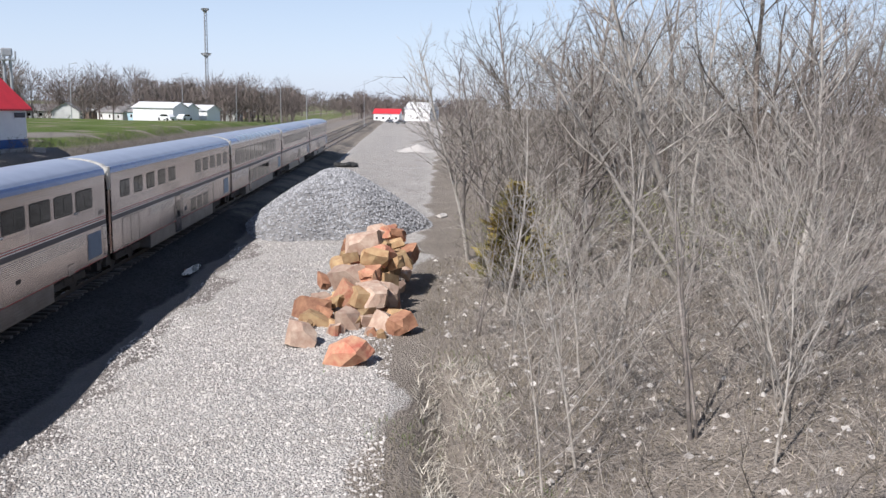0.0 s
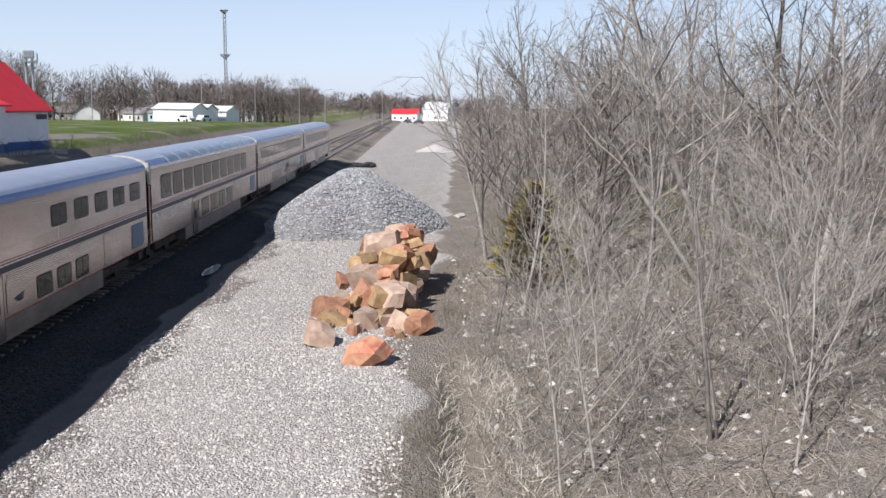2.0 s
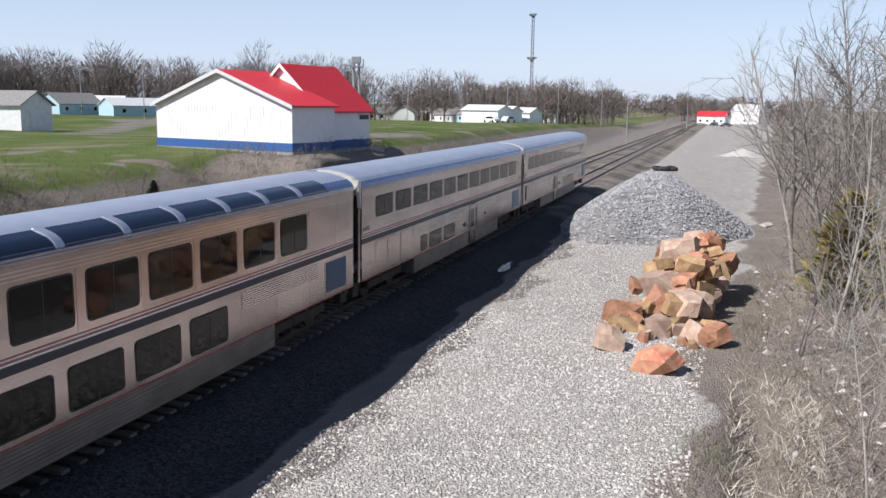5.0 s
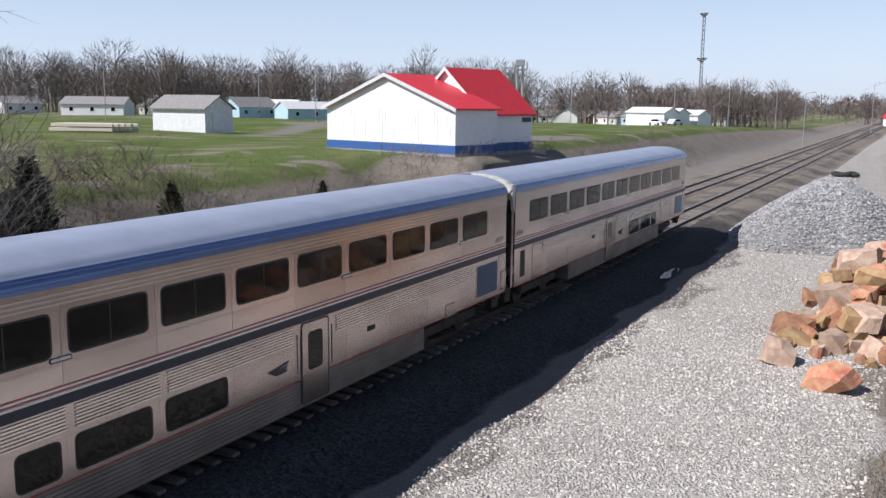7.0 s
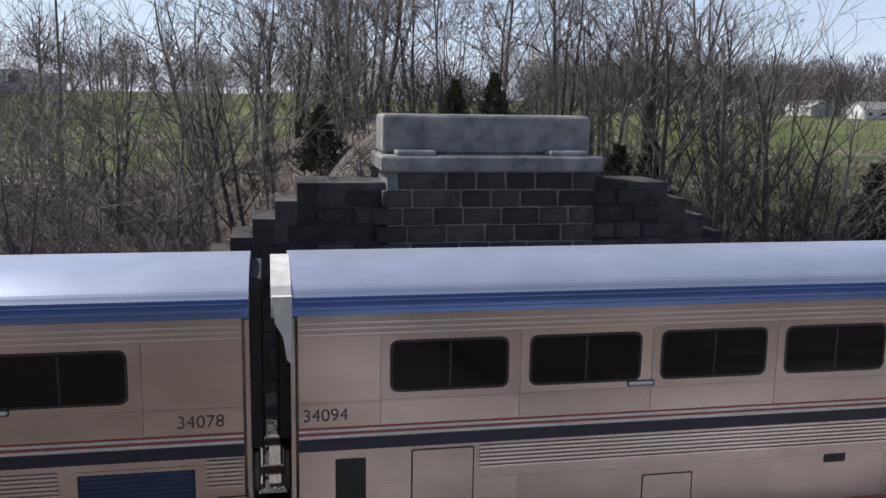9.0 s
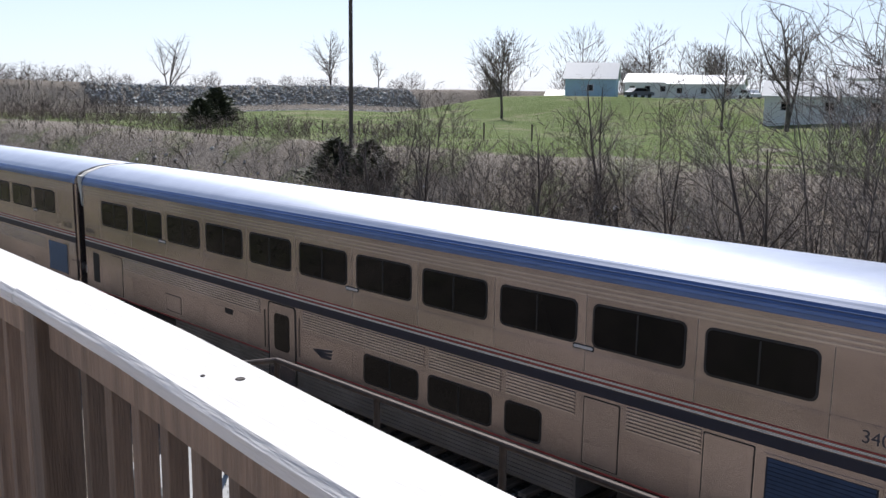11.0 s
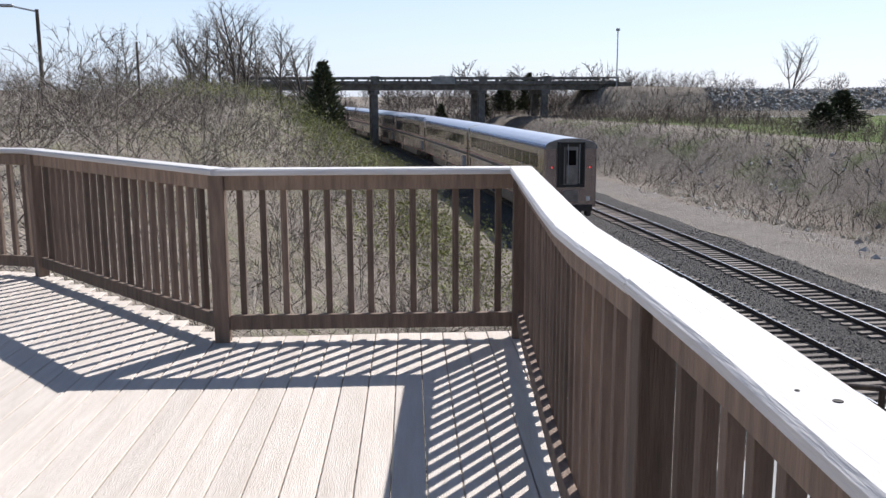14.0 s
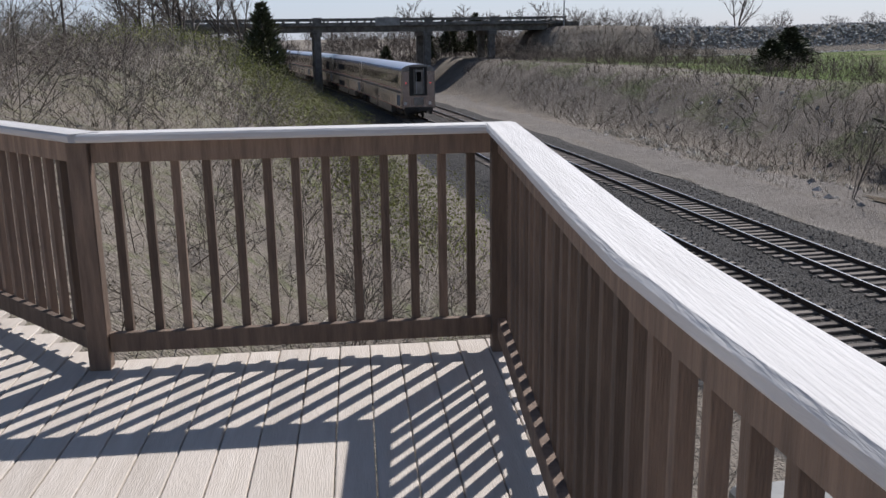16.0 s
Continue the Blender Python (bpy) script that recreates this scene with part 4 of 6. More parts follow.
# ---- old stone abutment across the line ----
def wing_top(d):
    """Height of a stepped wing wall at distance d from the seat."""
    return 5.2 if d < 1.9 else 5.2 - 0.45 * math.floor((d - 1.9) / 0.55 + 1)


def build_abutment():
    ab = thing("abutment", "dark ashlar bridge abutment with pale concrete seat", "abutment", kind="structure")
    X0 = -22.0
    core = bmesh.new()
    part("core", boxes((X0 - 2.5, 2.87, -0.8, X0 - 0.045, 8.28, 5.5)), MORTAR, ab)
    for s, y0 in ((-1, 2.85), (1, 8.3)):
        for k in range(11):
            ya, yb = y0 + s * k * 0.55, y0 + s * (k + 1) * 0.55
            box(core, X0 - 2.3, min(ya, yb), -0.8, X0 - 0.34, max(ya, yb), wing_top(k * 0.55 + 0.01))
    part("wing_core", core, ASHLAR, ab)
    part("bridge_seat", boxes((X0 - 2.4, 2.7, 5.5, X0 + 0.10, 8.5, 5.90), bevel=0.05), SEAT_CONCRETE, ab)
    part("back_wall", boxes((X0 - 2.4, 2.85, 5.90, X0 - 0.75, 8.4, 6.90), bevel=0.06), SEAT_CONCRETE, ab)
    for y in (3.1, 7.1):
        part("bearing_block", boxes((X0 - 0.7, y, 5.90, X0 - 0.05, y + 1.0, 6.03), bevel=0.03), SEAT_CONCRETE, ab)
    rng = random.Random(11)
    stones = [raw_mesh("stone", *stone_data(rng, w), ASHLAR) for w in (0.72, 0.95, 1.2)]
    for r in range(13):
        z = 5.5 - (r + 1) * 0.45
        y = 2.85 - rng.uniform(0, 0.5)
        while y < 8.3:
            k = rng.randrange(3)
            w = (0.72, 0.95, 1.2)[k]
            if y > 2.5 and y < 8.05:
                o = part("stone", stones[k], ASHLAR, ab)
                o.matrix_basis = pose(X0 - 0.05 + rng.uniform(-0.01, 0.03), y, z) @ Matrix.Diagonal((1, min(1.0, (8.32 - y) / w), 1, 1))
            y += w + 0.06
        for s in (-1, 1):
            y = 0.0
            while y < 6.0:
                k = rng.randrange(3)
                w = (0.72, 0.95, 1.2)[k]
                if z + 0.44 > wing_top(y + w - 0.25):
                    break
                o = part("stone", stones[k], ASHLAR, ab)
                o.matrix_basis = pose(X0 - 0.35 + rng.uniform(-0.01, 0.03), (2.85 - y - w) if s < 0 else (8.3 + y), z)
                y += w + 0.035


def stone_data(rng, w):
    bm = box(bmesh.new(), -0.25, 0, 0.012, 0.035, w, 0.425)
    es = bm.edges[:]
    bmesh.ops.bevel(bm, geom=es, offset=0.03, segments=1, affect="EDGES")
    for v in bm.verts:
        if v.co.x > 0:
            v.co.x += rng.uniform(-0.03, 0.05)
    bm.verts.index_update()
    d = [tuple(v.co) for v in bm.verts], [tuple(v.index for v in f.verts) for f in bm.faces]
    bm.free()
    return d


build_abutment()


# ---- rocks and gravel ----
def rock_mesh(seed, mat, sx, sy, sz, cuts=6):
    """A quarried block: a cube cut by random planes, then roughened."""
    rng = random.Random(seed)
    bm = bmesh.new()
    bmesh.ops.create_cube(bm, size=1.0)
    for _ in range(cuts):
        n = Vector((rng.uniform(-1, 1), rng.uniform(-1, 1), rng.uniform(-0.6, 1))).normalized()
        co = n * rng.uniform(0.42, 0.58)
        r = bmesh.ops.bisect_plane(bm, geom=bm.verts[:] + bm.edges[:] + bm.faces[:], plane_co=co, plane_no=n, clear_outer=True)
        es = [g for g in r["geom_cut"] if isinstance(g, bmesh.types.BMEdge)]
        if es:
            bmesh.ops.holes_fill(bm, edges=es)
    bmesh.ops.triangulate(bm, faces=bm.faces[:])
    bmesh.ops.subdivide_edges(bm, edges=bm.edges[:], cuts=1)
    bmesh.ops.triangulate(bm, faces=bm.faces[:])
    for v in bm.verts:
        v.co += Vector((noise.noise(v.co * 4 + Vector((seed, 0, 0))), noise.noise(v.co * 4 + Vector((0, seed, 0))), noise.noise(v.co * 4 + Vector((0, 0, seed))))) * 0.045
        v.co = Vector((v.co.x * sx, v.co.y * sy, v.co.z * sz))
    bmesh.ops.recalc_face_normals(bm, faces=bm.faces[:])
    me = bpy.data.meshes.new("boulder")
    bm.to_mesh(me)
    bm.free()
    me.materials.append(mat)
    return me


def build_rocks():
    rng = random.Random(8)
    mats = [ROCK, ROCK_TAN, ROCK_PINK, ROCK_PINK, ROCK_TAN, ROCK_RED, ROCK]

    def drop(x, y, z, s, mat, seed, asp=(1, 1, 1)):
        o = new("boulder", rock_mesh(seed, mat, s * asp[0], s * asp[1], s * asp[2]))
        o.matrix_basis = pose(x, y, z, rng.uniform(-28, 28), rng.uniform(-28, 28), rng.uniform(0, 360))
        tagged(o, "rough orange-red quarried sandstone boulder in a heap", "boulder", group="boulder heap")
    # heap: rows from near to far, rising
    spots = []
    for y, z, x0, x1, n in ((31.3, 0.0, -3.6, 0.0, 6), (32.4, 0.05, -4.2, 0.4, 6), (32.9, 0.6, -3.0, -0.2, 5), (33.9, 0.25, -4.1, 0.5, 6), (34.4, 1.05, -3.0, 0.0, 5), (35.6, 0.65, -3.8, 0.7, 6),
                            (35.9, 1.5, -2.5, 0.2, 5), (37.0, 0.9, -3.3, 0.8, 6), (37.3, 1.85, -1.9, 0.4, 4), (38.4, 1.1, -2.8, 0.9, 6), (38.8, 2.1, -1.4, 0.4, 3), (39.8, 1.0, -2.4, 1.0, 5)):
        for i in range(n):
            spots.append((-0.35 + 0.80 * (x0 + (x1 - x0) * (i + rng.uniform(0.25, 0.75)) / n), y + rng.uniform(-0.3, 0.3), z + rng.uniform(-0.15, 0.12)))
    for k, (x, y, z) in enumerate(spots):
        s = rng.choice((0.55, 0.65, 0.75, 0.85, 0.95, 1.15))
        drop(x, y, gz(x, y) + z + s * 0.24, s, rng.choice(mats), 20 + k, (rng.uniform(1.0, 1.4), rng.uniform(0.65, 0.95), rng.uniform(0.55, 0.85)))
    drop(-1.75, 26.9, gz(-1.75, 26.9) + 0.32, 1.08, ROCK_RED, 3, (1.25, 0.8, 0.75))
    drop(-3.35, 28.9, gz(-3.35, 28.9) + 0.36, 0.95, ROCK_PINK, 5, (1.05, 0.8, 0.85))
    drop(-0.2, 30.0, gz(-0.2, 30.0) + 0.3, 1.0, ROCK, 6, (1.0, 0.8, 0.7))
    for k in range(9):
        x, y = rng.uniform(-3.6, 0.3), rng.uniform(29.4, 31)
        drop(x, y, gz(x, y) + 0.1, rng.uniform(0.3, 0.5), mats[k % 6], 90 + k)
    # a few limestone lumps by the edge of the shade and along the yard
    for k, (x, y) in enumerate(((-8.6, 62.0), (2.6, 62.0))):
        o = new("limestone_lump", rock_mesh(140 + k, STONE_CHIP, 0.8 if k != 3 else 0.4, 0.6, 0.35))
        o.matrix_basis = pose(x, y, gz(x, y) + 0.1, 0, 0, 50 * k)
        tagged(o, "pale limestone lump on the gravel yard", "stone")


build_rocks()


def chips_mesh(name, pts, sizes, mat, seed):
    """Loose stones as small irregular octahedra in one mesh."""
    rng = np.random.RandomState(seed)
    base = np.array([(1, 0, 0), (-1, 0, 0), (0, 1, 0), (0, -1, 0), (0, 0, 1), (0, 0, -1)], float)
    tri = np.array([(0, 2, 4), (2, 1, 4), (1, 3, 4), (3, 0, 4), (2, 0, 5), (1, 2, 5), (3, 1, 5), (0, 3, 5)])
    n = len(pts)
    a = rng.uniform(0, 6.28, n)
    sc = np.asarray(sizes)[:, None] * rng.uniform(0.6, 1.2, (n, 3)) * np.array([1, 1, 0.75])
    v = base[None] * sc[:, None] + rng.normal(0, 0.12, (n, 6, 3)) * np.asarray(sizes)[:, None, None]
    c, s = np.cos(a), np.sin(a)
    w = v.copy()
    w[..., 0] = v[..., 0] * c[:, None] - v[..., 1] * s[:, None]
    w[..., 1] = v[..., 0] * s[:, None] + v[..., 1] * c[:, None]
    w += np.asarray(pts)[:, None]
    f = (tri[None] + (np.arange(n) * 6)[:, None, None]).reshape(-1, 3)
    return raw_mesh(name, w.reshape(-1, 3).tolist(), f.tolist(), mat)


def scatter(n, x0, x1, y0, y1, seed, keep=None, dz=0.0):
    rng = np.random.RandomState(seed)
    x, y = rng.uniform(x0, x1, n), rng.uniform(y0, y1, n)
    if keep is not None:
        k = keep(x, y, rng.uniform(0, 1, n))
        x, y = x[k], y[k]
    return np.stack([x, y, ground_z(x, y) + dz], 1)


def build_heap():
    """Cone of clean grey ballast in the yard, with a surface of loose stones."""
    cx, cy, h = -4.3, 57.5, 4.0
    rng = np.random.RandomState(5)
    n = 60
    verts, faces = [(cx, cy, gz(cx, cy) + h)], []
    rings = 14
    for r in range(1, rings + 1):
        t = r / rings
        for k in range(n):
            a = 2 * math.pi * k / n
            rad = t * (5.6 + 0.5 * math.sin(2 * a + 1) + 0.3 * math.sin(5 * a))
            z = h * (1 - t ** 1.35) * (1 - 0.12 * t) + 0.08 * math.sin(9 * a + 7 * t) * t
            if t < 0.2:
                z = h * (1 - t ** 1.35) - 0.15 * (1 - t / 0.2)
            x, y = cx + rad * math.cos(a), cy + 1.25 * rad * math.sin(a)
            verts.append((x, y, gz(x, y) + z - (0.08 if r == rings else 0)))
    for k in range(n):
        faces.append((0, 1 + k, 1 + (k + 1) % n))
    for r in range(1, rings):
        for k in range(n):
            a, b = 1 + (r - 1) * n + k, 1 + (r - 1) * n + (k + 1) % n
            faces.append((a, a + n, b + n, b))
    verts[0] = (cx, cy, gz(cx, cy) + h - 0.25)
    # dark base colour stands in for shade in the gaps between loose stones
    heap = tagged(new("gravel_mound", raw_mesh("gravel_mound", verts, faces, BALLAST_DARK)), "heap of clean grey crushed stone", "gravel heap")
    vv = np.array(verts)
    ff = [f for f in faces if len(f) == 4]
    pts = []
    for f in ff:
        for _ in range(17):
            u, w = rng.uniform(0, 1, 2)
            p = (vv[f[0]] * (1 - u) + vv[f[3]] * u) * (1 - w) + (vv[f[1]] * (1 - u) + vv[f[2]] * u) * w
            pts.append(p)
    o = part("loose_stone", chips_mesh("loose_stone", pts, rng.uniform(0.06, 0.13, len(pts)), BALLAST_CHIP, 3), BALLAST_CHIP, heap)
    o["kind"] = "stuff"


build_heap()
# chips stop at the train's shadow edge, so the painted shade stays dark
in_yard = lambda x, y, r: (x > -8.9 + 0.4 * hash_noise(x, y, 3)) & (x < -0.4 + 0.04 * np.maximum(y - 26, 0) - 1.2 * (r > 0.8))
pts = np.concatenate([scatter(24000, -10.4, 2, 9.5, 32, 21, in_yard, 0.005), scatter(11000, -10.4, 2, 32, 62, 121, in_yard, 0.005)])
tagged(new("gravel", chips_mesh("gravel", pts, np.random.RandomState(2).uniform(0.022, 0.062, len(pts)), STONE_CHIP, 9)), "loose pale limestone gravel on the yard", "gravel", kind="stuff")
pts = scatter(11500, -22, -10.5, -48, 6, 22, lambda x, y, r: (np.abs(x + 13.75) > 0.0), 0.02)
tagged(new("ballast", chips_mesh("ballast", pts, np.random.RandomState(3).uniform(0.025, 0.05, len(pts)), BALLAST_DARK, 10)), "grey track ballast stones between the ties", "ballast", kind="stuff")
pts = scatter(1500, 1.5, 24, 12, 46, 23, None, 0.0)
tagged(new("scattered_stones", chips_mesh("scattered_stones", pts, np.random.RandomState(4).uniform(0.03, 0.16, len(pts)), STONE_CHIP, 11)), "pale stones scattered in dry leaf litter", "stones", kind="stuff")
pts = np.concatenate([scatter(5200, -125, -58, -134, -127, 24), scatter(260, -36, -26, -75, -18, 25, lambda x, y, r: r > 0.6)])
tagged(new("riprap", chips_mesh("riprap", pts, np.random.RandomState(5).uniform(0.1, 0.32, len(pts)), RIPRAP, 12)), "grey broken-stone facing of the road embankment", "riprap", kind="stuff")


# ---- bare trees, brush, grass ----
def grow(seed, h, r0, limbs, subs, twigs, lean=0.05, start=0.25, spread=0.9, fork=1, rise=1.0, head=(0, 0)):
    """Segments of a leafless tree: (trunk rows, branch rows)."""
    rng = random.Random(seed)
    trunk, branch = [], []

    def run(p, d, length, r, n, up, out, wob=0.14, tip=False):
        nodes = [(p.copy(), r)]
        for i in range(n):
            d = (d + Vector((rng.uniform(-wob, wob), rng.uniform(-wob, wob), rng.uniform(-wob, wob) + up * rise))).normalized()
            q = p + d * (length / n)
            r2 = max(r * (1 - (i + 1) / n * 0.8), 0.004)
            out.append((*p, *q, nodes[-1][1], 0.0 if tip and i == n - 1 else r2))
            nodes.append((q.copy(), r2))
            p = q
        return nodes

    def side(d, angle):
        ax = Vector((rng.gauss(0, 1), rng.gauss(0, 1), rng.gauss(0, 1))).cross(d)
        ax.normalize()
        return (Matrix.Rotation(angle, 3, ax) @ d).normalized()
    stems = []
    for f in range(fork):
        d0 = Vector((head[0] + rng.uniform(-lean, lean), head[1] + rng.uniform(-lean, lean), 1)).normalized()
        hh = h * (1 if f == 0 else rng.uniform(0.7, 0.95))
        stems.append((run(Vector((rng.uniform(-0.15, 0.15) * (f > 0), rng.uniform(-0.15, 0.15) * (f > 0), -0.15)), d0, hh, r0 * (1 if f == 0 else 0.75), 8, 0.03, trunk, 0.09), hh))
    for nodes, hh in stems:
        for k in range(limbs // fork):
            t = start + (1 - start) * (k + rng.random()) / (limbs // fork)
            i = min(int(t * 8), 7)
            p = nodes[i][0].lerp(nodes[i + 1][0], t * 8 - i)
            r = nodes[i][1] * 0.55
            ln = hh * (0.50 * (1 - t) + 0.16) * rng.uniform(0.7, 1.2) * spread
            d = side(Vector((0, 0, 1)), rng.uniform(0.55, 1.05))
            d.z = abs(d.z) * 0.8 + 0.15
            n1 = run(p, d.normalized(), ln, r, 4, 0.10, branch)
            for j in range(subs):
                t2 = 0.2 + 0.8 * (j + rng.random()) / subs
                i2 = min(int(t2 * 4), 3)
                p2 = n1[i2][0].lerp(n1[i2 + 1][0], t2 * 4 - i2)
                d2 = side((n1[i2 + 1][0] - n1[i2][0]).normalized(), rng.uniform(0.4, 0.95))
                n2 = run(p2, d2, ln * rng.uniform(0.3, 0.55) * (1.15 - 0.5 * t2), n1[i2][1] * 0.6, 3, 0.08, branch)
                for q in range(twigs):
                    i3 = rng.randrange(3)
                    p3 = n2[i3][0].lerp(n2[i3 + 1][0], rng.random())
                    d3 = side((n2[i3 + 1][0] - n2[i3][0]).normalized(), rng.uniform(0.35, 0.9))
                    run(p3, d3, ln * rng.uniform(0.14, 0.30), max(n2[i3][1] * 0.6, 0.006), 1, 0.06, branch, tip=True)
    return trunk, branch


def tree_kind(seed, h, r0, limbs, subs, twigs, mat, label, fat=1.0, **kw):
    tr, br = grow(seed, h, r0, limbs, subs, twigs, **kw)
    br = [(*b[:6], b[6] * fat, b[7] * fat) for b in br]
    t = thing("bare_tree", label, "tree", group="leafless trees")
    part("trunk", tubes_mesh("trunk", tr, mat, 6), mat, t)
    part("crown", tubes_mesh("crown", br, mat, 3), mat, t)
    return t


class Stand:
    """Plants copies of a few tree kinds; the first use of a kind moves the original."""

    def __init__(self, kinds):
        self.kinds, self.fresh = kinds, set(range(len(kinds)))

    def plant(self, k, x, y, s=1.0, turn=0.0, tilt=0.0):
        k %= len(self.kinds)
        m = pose(x, y, gz(x, y) - 0.05, tilt, 0, turn)
        if k in self.fresh:
            self.fresh.discard(k)
            o = self.kinds[k]
            o.matrix_basis = m
        else:
            o = copy_thing(self.kinds[k], m)
        o.scale = (s, s, s)
        return o


woods = Stand([tree_kind(1, 9.5, 0.11, 18, 5, 4, BARK_GREY, "tall grey leafless woodland tree", lean=0.1),
               tree_kind(2, 11.0, 0.14, 19, 5, 4, BARK_GREY, "tall grey leafless woodland tree", lean=0.15, spread=0.75),
               tree_kind(3, 8.0, 0.07, 16, 5, 4, BARK_PALE, "slender pale-barked leafless tree", lean=0.2, start=0.3, spread=1.15),
               tree_kind(4, 7.0, 0.06, 16, 5, 4, BARK_GREY, "slender leafless sapling with fine twigs", lean=0.3, start=0.15, fork=2, spread=1.3),
               tree_kind(5, 10.0, 0.16, 18, 5, 4, BARK_DARK, "dark leafless woodland tree", lean=0.12, fork=2),
               tree_kind(6, 5.0, 0.035, 14, 5, 4, BARK_PALE, "thin pale leafless sapling", lean=0.3, start=0.15, spread=1.3)])
# two pale stems that lean out of the wood over the clearing
for sd, x, y, h, r0, hd in ((7, 10.5, 31.2, 13.5, 0.15, (-0.36, 0.0)), (8, 10.1, 31.6, 10.5, 0.10, (-0.6, 0.05)), (9, 3.3, 45.0, 11.0, 0.12, (-0.06, 0.0)), (10, 13.5, 30.0, 12.0, 0.11, (0.25, 0.1)), (11, 15.5, 38.0, 13.0, 0.2, (-0.05, 0.0))):
    o = tree_kind(sd, h, r0, 18, 5, 4, BARK_DARK if sd == 11 else BARK_PALE, "dark forked leafless tree in the wood" if sd == 11 else "leaning pale-barked leafless tree at the clearing", lean=0.03, start=0.3, spread=0.85, head=hd, fork=2 if sd == 11 else 1)
    o.matrix_basis = pose(x, y, gz(x, y))
rng = random.Random(31)
# chosen stems at the wood's edge
for k, x, y, s in ((2, 12.6, 38.0, 1.45), (2, 12.2, 39.5, 1.3), (0, 3.4, 48.0, 1.1), (5, 3.8, 18.0, 1.15), (5, 2.9, 17.0, 0.9), (3, 6.4, 18.5, 0.95), (5, 8.5, 20.0, 1.2), (3, 9.8, 22.0, 1.0),
                   (5, 5.0, 24.0, 1.1), (5, 3.2, 26.0, 0.9), (3, 2.6, 30.0, 0.7), (2, 6.8, 27.0, 0.9), (5, 11.0, 24.0, 1.3), (3, 12.4, 25.0, 1.1), (5, 7.4, 16.5, 1.0)):
    woods.plant(k, x, y, s, rng.uniform(0, 360), rng.uniform(-3, 3))
for n in range(11):
    y = rng.uniform(15, 33)
    woods.plant(rng.choice((5, 5, 3, 2)), rng.uniform(2.8 + 0.05 * y, 0.5 * y + 4), y, rng.uniform(0.6, 1.1), rng.uniform(0, 360), rng.uniform(-14, 14))
for n in range(64):
    y = rng.uniform(32, 88)
    edge = 3.4 + 0.055 * (y - 26)
    x = edge + (rng.random() ** 1.3) * (0.55 * y + 4)
    s = rng.uniform(0.8, 1.35)
    woods.plant(rng.choice((0, 0, 1, 1, 2, 2, 3, 4)), x, y, s, rng.uniform(0, 360), rng.uniform(-6, 6))
for n in range(12):
    az, d = radians(rng.uniform(57.5, 68)), rng.uniform(29, 38)
    woods.plant(rng.choice((4, 4, 1)), -d * math.sin(az), d * math.cos(az), rng.uniform(0.65, 0.95), rng.uniform(0, 360), rng.uniform(-6, 6))
# thicket round the abutment on the far side of the line
for n in range(84):
    y = rng.uniform(-12, 17)
    x = -25.0 - 13.0 * rng.random() ** 1.5
    if 2 < y < 9 and x > -26.5:
        continue
    woods.plant(rng.choice((0, 1, 3, 3, 4, 4, 5)), x, y, rng.uniform(0.4, 0.75) * (1.0 if y < 18 else 0.75), rng.uniform(0, 360), rng.uniform(-8, 8))
for n in range(30):
    y = rng.uniform(-40, -8)
    woods.plant(rng.choice((3, 5, 5, 4)), rng.uniform(-38, -27), y, rng.uniform(0.45, 0.8), rng.uniform(0, 360), rng.uniform(-6, 6))


def at_bearing(az, d):
    a = radians(az)
    return -d * math.sin(a), d * math.cos(a)


FAR_KINDS = [[np.array(g) for g in grow(sd, h, r0, 12, 4, 2, spread=sp, fork=fk, start=0.16, rise=0.15)] for sd, h, r0, sp, fk in ((41, 12, 0.2, 1.35, 1), (42, 12, 0.2, 1.4, 1), (43, 9, 0.16, 1.5, 2), (44, 11, 0.2, 1.45, 2))]


def belt(name, label, spots, mat, fat, seed, thin=1.0):
    """A far belt of leafless trees, joined."""
    rg = random.Random(seed)
    rows = []
    for x, y, s in spots:
        tr, br = FAR_KINDS[rg.randrange(4)]
        g = np.concatenate([tr, br])
        a = rg.uniform(0, 6.28)
        c, sn = math.cos(a), math.sin(a)
        w = rg.uniform(0.9, 1.2)
        o = g.copy()
        for k in (0, 3):
            o[:, k] = (g[:, k] * c - g[:, k + 1] * sn) * s * w + x
            o[:, k + 1] = (g[:, k] * sn + g[:, k + 1] * c) * s * w + y
            o[:, k + 2] = g[:, k + 2] * s + gz(x, y)
        o[:, 6:] = np.where(g[:, 6:] > 0, np.maximum(g[:, 6:] * s * thin, fat), 0.0)
        rows.append(o)
    tagged(new(name, tubes_mesh(name, np.concatenate(rows), mat)), label, "trees", kind="stuff")


